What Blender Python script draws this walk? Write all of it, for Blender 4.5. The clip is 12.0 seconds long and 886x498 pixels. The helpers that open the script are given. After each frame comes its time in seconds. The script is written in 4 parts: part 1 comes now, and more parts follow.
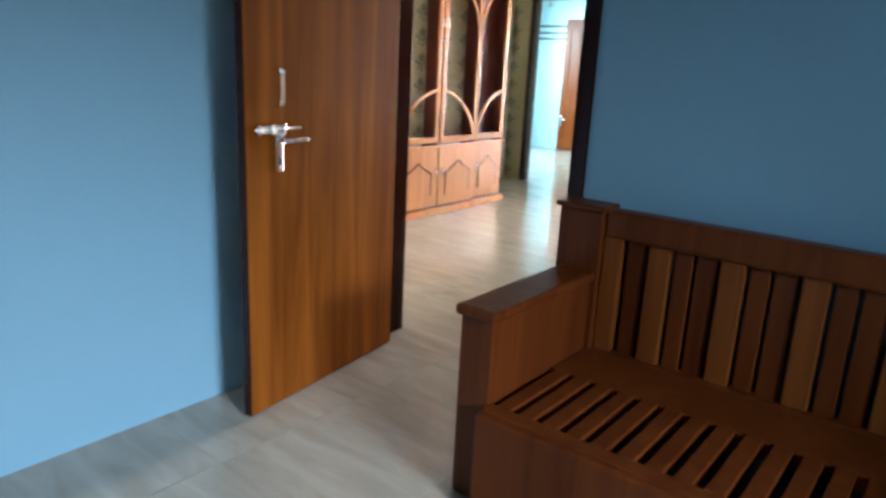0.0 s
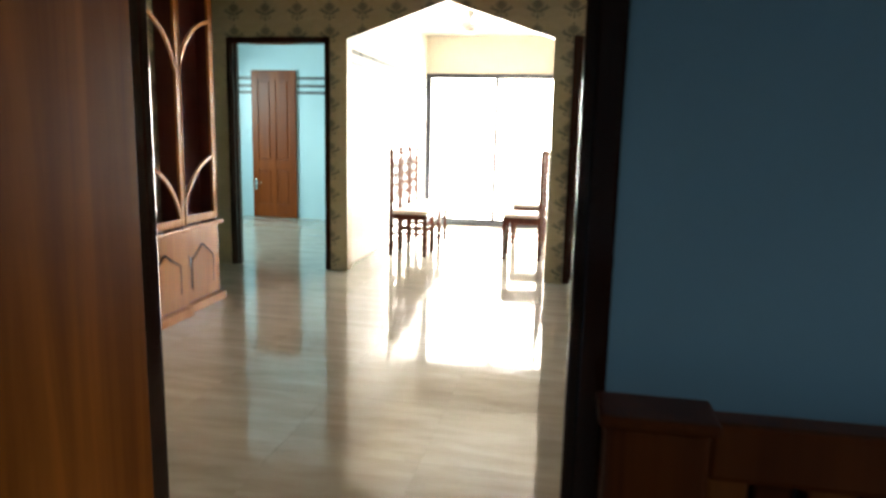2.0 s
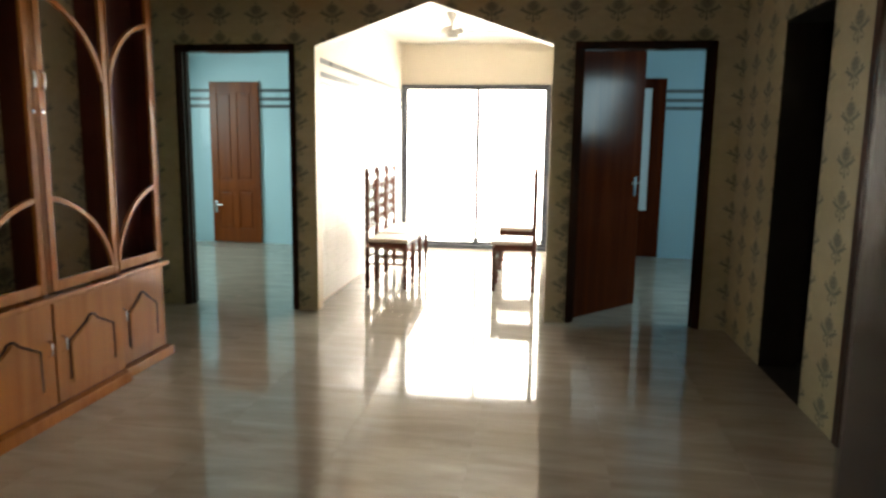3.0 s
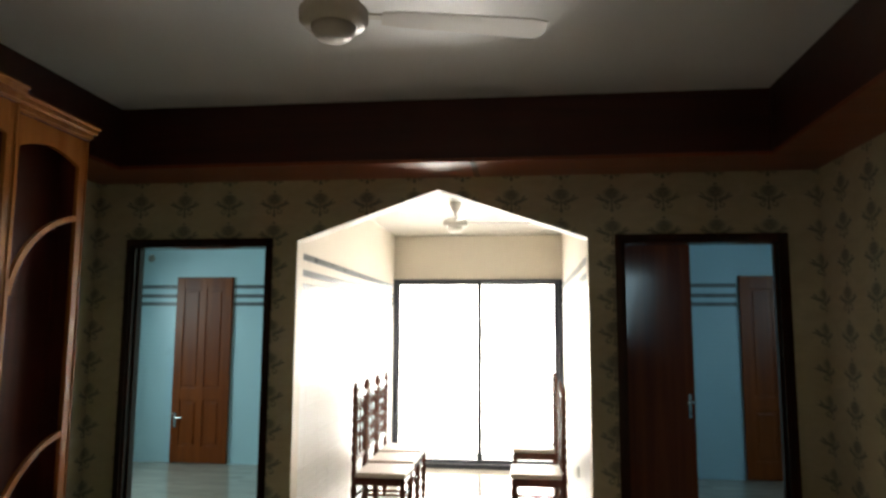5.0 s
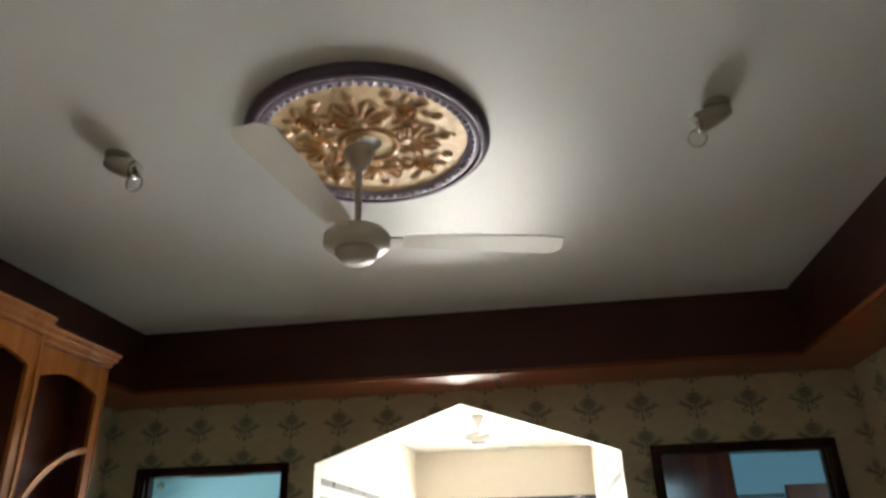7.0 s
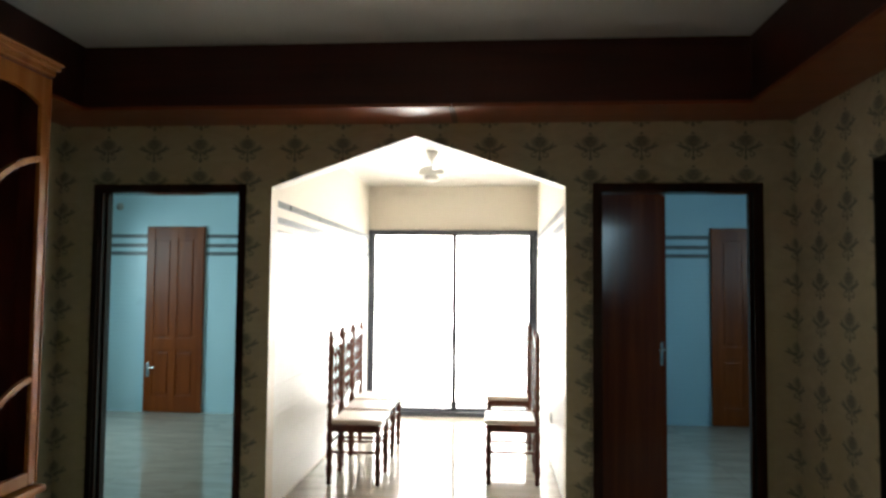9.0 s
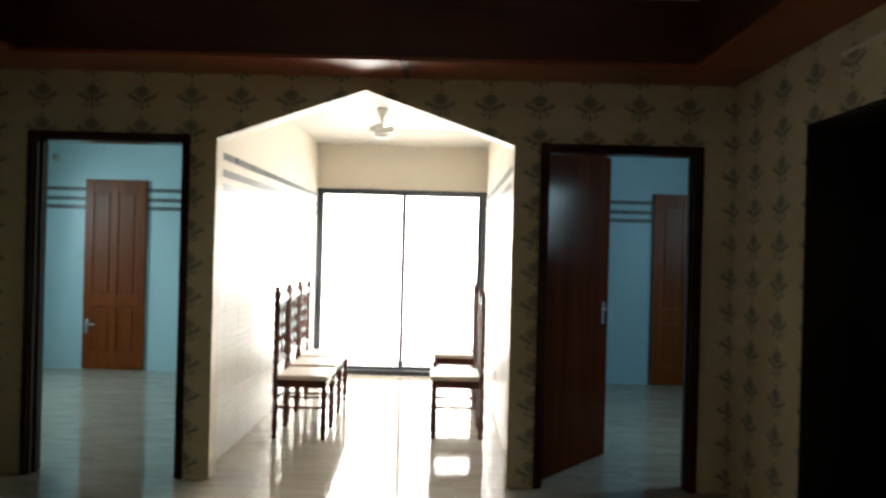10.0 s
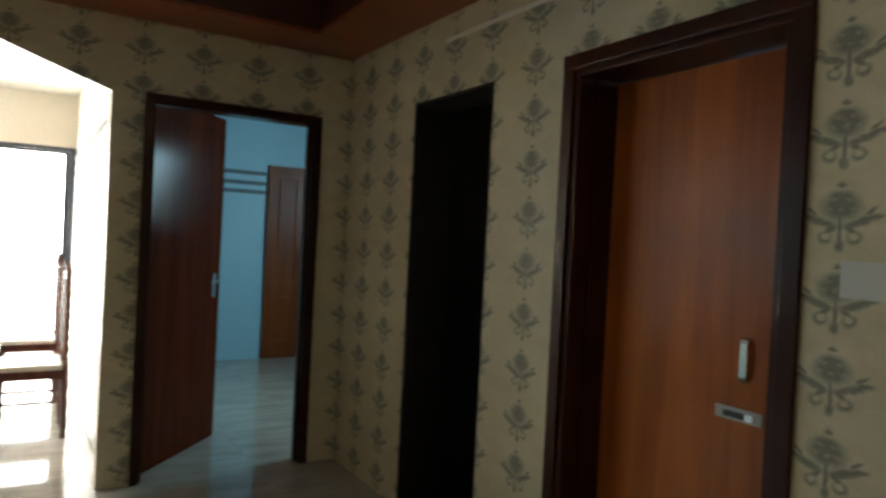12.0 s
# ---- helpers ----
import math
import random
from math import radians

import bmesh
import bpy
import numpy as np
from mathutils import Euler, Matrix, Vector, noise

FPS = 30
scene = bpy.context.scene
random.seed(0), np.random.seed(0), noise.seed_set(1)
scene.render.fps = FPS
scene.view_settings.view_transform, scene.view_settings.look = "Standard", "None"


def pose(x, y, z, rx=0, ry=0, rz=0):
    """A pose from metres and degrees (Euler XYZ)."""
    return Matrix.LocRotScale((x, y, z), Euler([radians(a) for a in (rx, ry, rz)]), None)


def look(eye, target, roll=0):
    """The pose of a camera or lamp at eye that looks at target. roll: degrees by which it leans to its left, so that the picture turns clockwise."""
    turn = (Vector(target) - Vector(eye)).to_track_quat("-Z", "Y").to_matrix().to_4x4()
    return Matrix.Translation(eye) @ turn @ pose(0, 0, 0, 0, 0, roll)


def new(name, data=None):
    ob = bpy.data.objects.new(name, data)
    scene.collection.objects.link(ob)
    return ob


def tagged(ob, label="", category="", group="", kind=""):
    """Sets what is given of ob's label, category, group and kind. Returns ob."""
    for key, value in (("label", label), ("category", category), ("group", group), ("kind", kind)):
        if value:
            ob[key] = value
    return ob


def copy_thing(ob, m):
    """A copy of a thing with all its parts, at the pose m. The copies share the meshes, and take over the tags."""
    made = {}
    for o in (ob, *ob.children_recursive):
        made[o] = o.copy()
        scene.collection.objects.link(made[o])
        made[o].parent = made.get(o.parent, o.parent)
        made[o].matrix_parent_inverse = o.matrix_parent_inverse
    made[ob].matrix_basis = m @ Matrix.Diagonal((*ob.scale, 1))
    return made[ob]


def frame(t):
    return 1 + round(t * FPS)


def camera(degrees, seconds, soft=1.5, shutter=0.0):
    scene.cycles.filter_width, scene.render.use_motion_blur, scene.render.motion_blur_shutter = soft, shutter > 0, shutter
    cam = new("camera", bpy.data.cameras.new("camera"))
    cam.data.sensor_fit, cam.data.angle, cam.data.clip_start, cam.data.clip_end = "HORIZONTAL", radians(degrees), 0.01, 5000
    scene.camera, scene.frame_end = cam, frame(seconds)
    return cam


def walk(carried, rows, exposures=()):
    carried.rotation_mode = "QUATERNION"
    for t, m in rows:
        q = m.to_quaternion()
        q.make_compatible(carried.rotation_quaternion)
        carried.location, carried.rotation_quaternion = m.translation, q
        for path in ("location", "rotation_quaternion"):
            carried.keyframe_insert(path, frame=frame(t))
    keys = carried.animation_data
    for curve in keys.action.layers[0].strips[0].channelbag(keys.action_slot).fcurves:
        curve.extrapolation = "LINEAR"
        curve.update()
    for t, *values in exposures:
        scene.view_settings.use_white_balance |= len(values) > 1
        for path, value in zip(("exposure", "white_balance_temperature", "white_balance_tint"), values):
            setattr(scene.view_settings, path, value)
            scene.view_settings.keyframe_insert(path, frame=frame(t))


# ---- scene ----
cam = camera(65.9, 12.0, soft=2.8, shutter=0.4)
PATH = [
    (0, (2.36, -7.127, 1.283), (1.168, -5.605, 0.77), 2.9),
    (0.5, (1.957, -6.956, 1.257), (1.066, -5.242, 0.738), 2.5),
    (1, (1.625, -6.701, 1.307), (1.081, -4.841, 0.813), -1.4),
    (1.5, (1.396, -6.368, 1.352), (0.847, -4.49, 0.938), -2.4),
    (2, (1.142, -6.086, 1.295), (0.779, -4.147, 0.964), 1.3),
    (2.5, (0.998, -5.776, 1.364), (0.616, -3.826, 1.139), -1.2),
    (2.7, (0.947, -5.59, 1.369), (0.606, -3.642, 1.067), -0.3),
    (4.3, (0.572, -4.515, 1.418), (0.449, -2.519, 1.415), -0.2),
    (4.5, (0.523, -4.433, 1.409), (0.358, -2.444, 1.538), -0.1),
    (5, (0.53, -4.256, 1.553), (0.299, -2.283, 1.788), 0.3),
    (5.5, (0.526, -4.216, 1.576), (0.21, -2.28, 1.965), 1.9),
    (6, (0.527, -4.209, 1.58), (0.184, -2.314, 2.12), 0.1),
    (6.5, (0.528, -4.209, 1.581), (0.283, -2.409, 2.417), -1.5),
    (6.7, (0.508, -4.222, 1.594), (0.271, -2.425, 2.438), -1.9),
    (8.3, (0.489, -4.222, 1.544), (0.162, -2.278, 1.883), 1.8),
    (8.5, (0.487, -4.208, 1.535), (0.241, -2.241, 1.801), 1.2),
    (9, (0.504, -4.223, 1.516), (0.35, -2.232, 1.618), 0.5),
    (9.5, (0.515, -4.235, 1.491), (0.429, -2.237, 1.525), 0.4),
    (10, (0.517, -4.237, 1.467), (0.51, -2.237, 1.468), 1.5),
    (10.5, (0.49, -4.254, 1.469), (0.757, -2.273, 1.409), 1.5),
    (11, (0.506, -4.206, 1.439), (1.069, -2.289, 1.336), 2.0),
    (11.5, (0.555, -4.086, 1.449), (1.361, -2.258, 1.355), 2.1),
    (12, (0.555, -4.012, 1.424), (1.604, -2.309, 1.397), 2.9),
]
EXPOSURES = [
    (0.0, 2.65, 6150, 13), (0.5, 2.58, 5950, 10), (1.0, 2.6, 5500, 9), (1.5, 2.3, 5600, 10), (2.0, 1.25, 7000, 11), (2.5, 0.82, 7300, 13), (4.5, -0.1, 6800, 12), (5.0, -0.13, 6800, 12),
    (5.5, -0.05, 6800, 12), (6.0, 0.1, 6600, 11), (6.5, 0.6, 6500, 11), (8.5, 0.34, 6500, 11), (9.0, 0.15, 6500, 11), (9.5, 0.07, 6600, 12), (10.5, -0.22, 6700, 10), (11.5, -0.3, 6700, 8), (12.0, 0.75, 6400, 7)]
walk(cam, [(t, look(eye, target, roll)) for t, eye, target, roll in PATH], EXPOSURES)

# ---- world and light ----
world = bpy.data.worlds.new("sky")
scene.world = world
world.use_nodes = True
sky = world.node_tree.nodes.new("ShaderNodeTexSky")
sky.sky_type, sky.sun_disc = "NISHITA", False
sky.sun_elevation, sky.sun_rotation = radians(55), radians(200)
world.node_tree.links.new(sky.outputs[0], world.node_tree.nodes["Background"].inputs[0])
world.node_tree.nodes["Background"].inputs[1].default_value = 0.10


def window_light(name, m, w, h, watts, colour):
    lamp = bpy.data.lights.new(name, "AREA")
    lamp.shape, lamp.size, lamp.size_y, lamp.energy, lamp.color = "RECTANGLE", w, h, watts, colour
    ob = new(name, lamp)
    ob.matrix_world = m
    return ob


window_light("gallery_daylight", look((0, 4.05, 1.25), (0, 0, 1.1)), 2.2, 2.3, 240, (1.0, 0.965, 0.905))
window_light("left_room_daylight", look((-4.45, 1.9, 1.75), (-2.4, 1.9, 0.2)), 1.2, 1.2, 43, (0.64, 0.935, 1.0))
window_light("right_room_daylight", look((4.45, 0.9, 1.85), (2.2, 2.2, 0.4)), 0.6, 0.75, 32, (0.54, 0.85, 1.0))
window_light("entry_room_daylight", look((7.0, -7.0, 2.6), (0.2, -6.2, 0.4)), 1.3, 1.1, 94, (0.76, 0.90, 1.0))


# ---- materials ----
class Nodes:
    """A small wrapper to write node trees in few lines."""

    def __init__(self, name):
        self.mat = bpy.data.materials.new(name)
        self.mat.use_nodes = True
        self.t = self.mat.node_tree
        self.bsdf = self.t.nodes["Principled BSDF"]

    def node(self, kind, **values):
        n = self.t.nodes.new("ShaderNode" + kind)
        for k, v in values.items():
            n.inputs[k.replace("_", " ")].default_value = v
        return n

    def link(self, a, b):
        self.t.links.new(a, b)

    def put(self, socket, v):
        if isinstance(v, (int, float)):
            socket.default_value = v
        elif isinstance(v, tuple):
            socket.default_value = v if len(v) != 3 or socket.type == "VECTOR" else (*v, 1)
        else:
            self.link(v, socket)

    def math(self, op, a, b=0.0, c=0.0):
        n = self.t.nodes.new("ShaderNodeMath")
        n.operation = op
        for s, v in zip(n.inputs, (a, b, c)):
            self.put(s, v)
        return n.outputs[0]

    def mix(self, f, a, b):
        n = self.t.nodes.new("ShaderNodeMix")
        n.data_type = "RGBA"
        self.put(n.inputs[0], f)
        self.put(n.inputs[6], a)
        self.put(n.inputs[7], b)
        return n.outputs[2]

    def coords(self, scale=(1, 1, 1), rot=(0, 0, 0), which="Object"):
        tc = self.t.nodes.new("ShaderNodeTexCoord")
        mp = self.t.nodes.new("ShaderNodeMapping")
        mp.inputs["Scale"].default_value = scale
        mp.inputs["Rotation"].default_value = rot
        self.link(tc.outputs[which], mp.inputs[0])
        return mp.outputs[0]

    def noise(self, vec, scale, detail=4.0, rough=0.55, distort=0.0):
        n = self.node("TexNoise", Scale=scale, Detail=detail, Roughness=rough, Distortion=distort)
        self.link(vec, n.inputs["Vector"])
        return n.outputs["Fac"]

    def ramp(self, f, lo, hi):
        n = self.t.nodes.new("ShaderNodeMapRange")
        self.put(n.inputs[0], f)
        n.inputs[1].default_value, n.inputs[2].default_value = lo, hi
        return n.outputs[0]

    def bump(self, h, strength=0.2, dist=0.01):
        n = self.node("Bump", Strength=strength, Distance=dist)
        self.link(h, n.inputs["Height"])
        self.link(n.outputs[0], self.bsdf.inputs["Normal"])

    def set(self, colour=None, rough=None, metal=None, coat=None, spec=None):
        for key, v in (("Base Color", colour), ("Roughness", rough), ("Metallic", metal), ("Coat Weight", coat), ("Specular IOR Level", spec)):
            if v is not None:
                self.put(self.bsdf.inputs[key], v)
        return self.mat


def wood(name, dark, light, rough=0.3, axis="z", grain=1.0, coat=0.0, spec=0.4):
    """Varnished timber with the grain along one axis and per-object shade."""
    m = Nodes(name)
    k = {"x": (0.5, 9, 9), "y": (9, 0.5, 9), "z": (9, 9, 0.5)}[axis]
    v = m.coords(k)
    big = m.noise(v, 1.3 * grain, 3, 0.5, 1.2)
    fine = m.noise(v, 9.0 * grain, 5, 0.65, 0.4)
    info = m.t.nodes.new("ShaderNodeObjectInfo").outputs["Random"]
    f = m.math("ADD", m.math("MULTIPLY", m.ramp(big, 0.3, 0.72), 0.65), m.math("MULTIPLY", fine, 0.35))
    f = m.math("ADD", f, m.math("MULTIPLY", m.math("SUBTRACT", info, 0.5), 0.18))
    m.bump(fine, 0.08, 0.004)
    wear = m.noise(m.coords(), 4.0, 4)
    return m.set(m.mix(f, dark, light), m.math("ADD", m.math("MULTIPLY", m.math("SUBTRACT", wear, 0.5), 0.10), rough), coat=coat, spec=spec)


def plain(name, colour, rough=0.5, metal=0.0, vary=0.06, bump=0.05, scale=6.0):
    m = Nodes(name)
    v = m.coords()
    a = m.noise(v, scale * 0.3, 4)
    b = m.noise(v, scale * 14, 3)
    f = m.math("ADD", m.math("MULTIPLY", a, 0.7), m.math("MULTIPLY", b, 0.3))
    lo = tuple(c * (1 - vary) for c in colour)
    hi = tuple(min(1, c * (1 + vary)) for c in colour)
    m.bump(b, bump, 0.004)
    return m.set(m.mix(f, lo, hi), m.math("ADD", m.math("MULTIPLY", m.math("SUBTRACT", a, 0.5), 0.2), rough), metal)


DOOR_WOOD = wood("door_wood", (0.21, 0.050, 0.008), (0.50, 0.150, 0.027), 0.32, "z", 0.8, spec=0.2)
ENTRY_VENEER = wood("entry_door_wood", (0.095, 0.023, 0.003), (0.29, 0.086, 0.012), 0.50, "z", 0.8, spec=0.008)
BROWN_DOOR = wood("brown_door_wood", (0.040, 0.007, 0.003), (0.105, 0.020, 0.005), 0.15, "z", 0.8, spec=0.04)
PANEL_WOOD = wood("panel_door_wood", (0.13, 0.024, 0.003), (0.25, 0.056, 0.007), 0.34, spec=0.25)
FRAME_WOOD = wood("frame_wood", (0.020, 0.005, 0.003), (0.05, 0.012, 0.005), 0.24, spec=0.3)
LACQUER_WOOD = wood("lacquered_frame_wood", (0.020, 0.005, 0.003), (0.045, 0.011, 0.005), 0.09, spec=0.25)
RED_FRAME = wood("red_frame_wood", (0.026, 0.005, 0.002), (0.062, 0.013, 0.004), 0.32, spec=0.2)
SOFFIT_WOOD = wood("soffit_wood", (0.040, 0.008, 0.004), (0.075, 0.016, 0.008), 0.35, "x")
# lighter copy of the soffit wood; light bounced onto the underside is coloured in
SOFFIT_LIT = wood("soffit_wood_lit", (0.19, 0.043, 0.014), (0.31, 0.078, 0.026), 0.33, "x")
SHOWCASE_WOOD = wood("showcase_wood", (0.34, 0.115, 0.026), (0.54, 0.215, 0.058), 0.24, "z", 0.8, 0.45)
LINING_WOOD = wood("lining_wood", (0.07, 0.014, 0.008), (0.13, 0.026, 0.014), 0.4)
SOFA_WOOD = wood("sofa_wood", (0.070, 0.013, 0.003), (0.175, 0.042, 0.008), 0.36, spec=0.2)
SOFA_SLAT = wood("sofa_slat_wood", (0.12, 0.030, 0.006), (0.28, 0.082, 0.016), 0.34, spec=0.2)
CHAIR_WOOD = wood("chair_wood", (0.045, 0.012, 0.008), (0.11, 0.03, 0.018), 0.25)
CEILING_PAINT = plain("ceiling_paint", (0.70, 0.71, 0.715), 0.36, 0, 0.03, 0.03)
GALLERY_PAINT = plain("gallery_ceiling_paint", (0.64, 0.61, 0.55), 0.5, 0, 0.04, 0.04)
ENTRY_PAINT = plain("entry_paint", (0.25, 0.455, 0.585), 0.55, 0, 0.05, 0.06)
WHITE_PLASTER = plain("white_plaster", (0.74, 0.68, 0.58), 0.5, 0, 0.04, 0.05)
CHROME = plain("chrome", (0.75, 0.74, 0.72), 0.18, 1.0, 0.05, 0.0)
ALUMINIUM = plain("dark_aluminium", (0.06, 0.065, 0.08), 0.35, 0.7, 0.1, 0.02)
FAN_ENAMEL = plain("fan_enamel", (0.68, 0.65, 0.60), 0.24, 0, 0.05, 0.02)
FAN_ENAMEL.node_tree.nodes["Principled BSDF"].inputs["Specular IOR Level"].default_value = 0.10
WHITE_ENAMEL = plain("white_enamel", (0.84, 0.83, 0.80), 0.3, 0, 0.04, 0.02)
PLATE_PLASTIC = plain("plate_plastic", (0.52, 0.56, 0.55), 0.4, 0, 0.05, 0.02)
WHITE_PLASTIC = plain("white_plastic", (0.75, 0.73, 0.68), 0.35, 0, 0.04, 0.0)
HOLDER_GREY = plain("holder_grey", (0.42, 0.40, 0.36), 0.35, 0.2, 0.08, 0.0)
BLACK_PLASTIC = plain("black_plastic", (0.02, 0.02, 0.02), 0.4, 0, 0.1, 0.0)
# near-black colour stands for the missing light in the store
STORE_SHADE = plain("store_shade", (0.018, 0.016, 0.014), 0.8, 0, 0.1, 0.05)
CONCRETE = plain("concrete", (0.6, 0.58, 0.54), 0.8, 0, 0.1, 0.2)
FROSTED = plain("frosted_pane", (0.62, 0.70, 0.72), 0.28, 0, 0.05, 0.02)
SEAT_PAD = plain("seat_rexine", (0.62, 0.52, 0.44), 0.4, 0, 0.05, 0.1, 20)


def glass(name):
    m = Nodes(name)
    m.bsdf.inputs["Transmission Weight"].default_value = 1.0
    m.bsdf.inputs["IOR"].default_value = 1.45
    return m.set((0.56, 0.565, 0.55), 0.01)


GLASS = glass("tinted_glass")


def floor_tile():
    m = Nodes("floor_tile")
    info = m.t.nodes.new("ShaderNodeObjectInfo").outputs["Random"]
    off = m.t.nodes.new("ShaderNodeCombineXYZ")
    m.put(off.inputs[0], m.math("MULTIPLY", info, 37.0))
    m.put(off.inputs[1], m.math("MULTIPLY", info, 11.0))
    add = m.t.nodes.new("ShaderNodeVectorMath")
    m.link(m.coords((1.2, 6.0, 1), (0, 0, 0.5)), add.inputs[0])
    m.link(off.outputs[0], add.inputs[1])
    streak = m.noise(add.outputs[0], 1.6, 6, 0.6, 0.6)
    cloud = m.noise(m.coords(), 0.9, 3)
    f = m.math("ADD", m.math("MULTIPLY", m.ramp(streak, 0.25, 0.75), 0.75), m.math("MULTIPLY", cloud, 0.25))
    smear = m.noise(m.coords((2, 2, 2)), 1.1, 5)
    return m.set(m.mix(f, (0.27, 0.235, 0.19), (0.50, 0.455, 0.385)), m.math("ADD", m.math("MULTIPLY", smear, 0.11), 0.02), spec=0.7)


FLOOR_TILE = floor_tile()
GROUT = plain("grout", (0.40, 0.36, 0.30), 0.6)


def wallpaper(name, along, first_u, first_z):
    """Cream paper with a repeat of dark sprays, 0.31 m by 0.21 m; along is the wall's own axis."""
    m = Nodes(name)
    tc = m.t.nodes.new("ShaderNodeTexCoord")
    sep = m.t.nodes.new("ShaderNodeSeparateXYZ")
    m.link(tc.outputs["Object"], sep.inputs[0])
    wob = m.math("MULTIPLY", m.math("SUBTRACT", m.noise(m.coords(), 60.0, 2), 0.5), 0.012)
    u0 = m.math("ADD", sep.outputs[0 if along == "x" else 1], wob)
    z0 = m.math("ADD", sep.outputs[2], wob)
    u = m.math("SUBTRACT", m.math("FLOORED_MODULO", m.math("SUBTRACT", u0, first_u - 0.1545), 0.309), 0.1545)
    z = m.math("SUBTRACT", m.math("FLOORED_MODULO", m.math("SUBTRACT", z0, first_z - 0.103), 0.206), 0.103)
    au = m.math("ABSOLUTE", u)

    def blob(cx, cz, rx, rz, turn=0.0):
        c, s = math.cos(turn), math.sin(turn)
        dx = m.math("SUBTRACT", au, cx)
        dz = m.math("SUBTRACT", z, cz)
        a = m.math("ADD", m.math("MULTIPLY", dx, c / rx), m.math("MULTIPLY", dz, s / rx))
        b = m.math("SUBTRACT", m.math("MULTIPLY", dz, c / rz), m.math("MULTIPLY", dx, s / rz))
        return m.math("SQRT", m.math("ADD", m.math("MULTIPLY", a, a), m.math("MULTIPLY", b, b)))

    d = blob(0.0, 0.028, 0.049, 0.036)
    for args in ((0.0, 0.050, 0.034, 0.016), (0.0, -0.03, 0.006, 0.052), (0.046, -0.012, 0.044, 0.011, 0.30), (0.080, 0.002, 0.024, 0.007, 0.15), (0.074, 0.016, 0.018, 0.005, 0.6),
                 (0.024, -0.030, 0.020, 0.008, -0.6), (0.037, -0.052, 0.019, 0.016, 0.3), (0.0, -0.072, 0.012, 0.015), (0.0, 0.080, 0.013, 0.005), (0.0, 0.081, 0.005, 0.009)):
        d = m.math("MINIMUM", d, blob(*args))
    hole = m.math("MINIMUM", blob(0.018, 0.044, 0.009, 0.004, -0.2), blob(0.0, 0.020, 0.007, 0.004))
    hole = m.math("MINIMUM", hole, blob(0.030, 0.022, 0.009, 0.004, 0.5))
    ink = m.math("MULTIPLY", m.math("SUBTRACT", 1.0, m.ramp(d, 0.6, 1.3)), m.math("ADD", m.math("MULTIPLY", m.ramp(hole, 0.5, 1.2), 0.4), 0.6))
    ink = m.math("MULTIPLY", ink, m.ramp(blob(0.035, -0.049, 0.013, 0.010), 0.6, 1.1))
    ink = m.math("MULTIPLY", ink, m.ramp(m.noise(m.coords(), 70.0, 3), 0.05, 0.42))
    weave = m.noise(m.coords((30, 30, 4)), 8.0, 3)
    cloud = m.ramp(m.noise(m.coords((1, 1, 2.2), (0.6, 0.6, 0)), 5.0, 5, 0.6, 1.2), 0.2, 0.8)
    paper = m.mix(m.math("ADD", m.math("MULTIPLY", cloud, 0.7), m.math("MULTIPLY", weave, 0.3)), (0.44, 0.40, 0.265), (0.68, 0.64, 0.49))
    stain = m.ramp(m.noise(m.coords((1, 1, 0.5)), 1.1, 4, 0.6, 0.8), 0.42, 0.72)
    paper = m.mix(m.math("MULTIPLY", stain, 0.55), paper, (0.49, 0.42, 0.19))
    m.bump(weave, 0.12, 0.003)
    return m.set(m.mix(m.math("MULTIPLY", ink, 0.72), paper, (0.062, 0.095, 0.095)), m.math("ADD", m.math("MULTIPLY", cloud, 0.25), 0.38))


PAPER_X = wallpaper("floral_wallpaper", "x", -1.391, 1.543)
PAPER_Y = wallpaper("floral_wallpaper_side", "y", -1.84, 1.530)


def tile_wall(name, tone):
    """Glazed wall tile, 0.3 m by 0.2 m, with fine lines and a clouded glaze."""
    m = Nodes(name)
    v = m.coords()
    cloud = m.noise(v, 1.2, 4)
    fine = m.noise(m.coords((1, 1, 40)), 3.0, 3)
    f = m.math("ADD", m.math("MULTIPLY", cloud, 0.6), m.math("MULTIPLY", fine, 0.4))
    sep = m.t.nodes.new("ShaderNodeSeparateXYZ")
    m.link(v, sep.inputs[0])
    m.bump(m.math("ABSOLUTE", m.math("SUBTRACT", m.math("FLOORED_MODULO", sep.outputs[2], 0.05), 0.025)), 0.5, 0.06)
    return m.set(m.mix(f, tuple(c * 0.92 for c in tone), tone), m.ramp(cloud, -0.2, 1.8))


WALL_TILE = tile_wall("wall_tile", (0.80, 0.80, 0.76))
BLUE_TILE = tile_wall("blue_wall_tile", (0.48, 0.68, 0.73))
# darker copy of the blue tile; the right room's dimness is put into it
BLUE_TILE_DIM = tile_wall("blue_wall_tile_dim", (0.37, 0.575, 0.66))
BAND_TILE = plain("border_tile", (0.10, 0.12, 0.13), 0.3, 0, 0.3, 0.05, 20)


# ---- mesh helpers ----
def box(bm, x0, x1, y0, y1, z0, z1, bevel=0.0):
    m = Matrix.Translation(((x0 + x1) / 2, (y0 + y1) / 2, (z0 + z1) / 2)) @ Matrix.Diagonal((abs(x1 - x0), abs(y1 - y0), abs(z1 - z0), 1))
    made = bmesh.ops.create_cube(bm, size=1, matrix=m)
    if bevel:
        edges = list({e for v in made["verts"] for e in v.link_edges})
        bmesh.ops.bevel(bm, geom=edges, offset=bevel, segments=2, affect="EDGES", profile=0.6)
    return bm


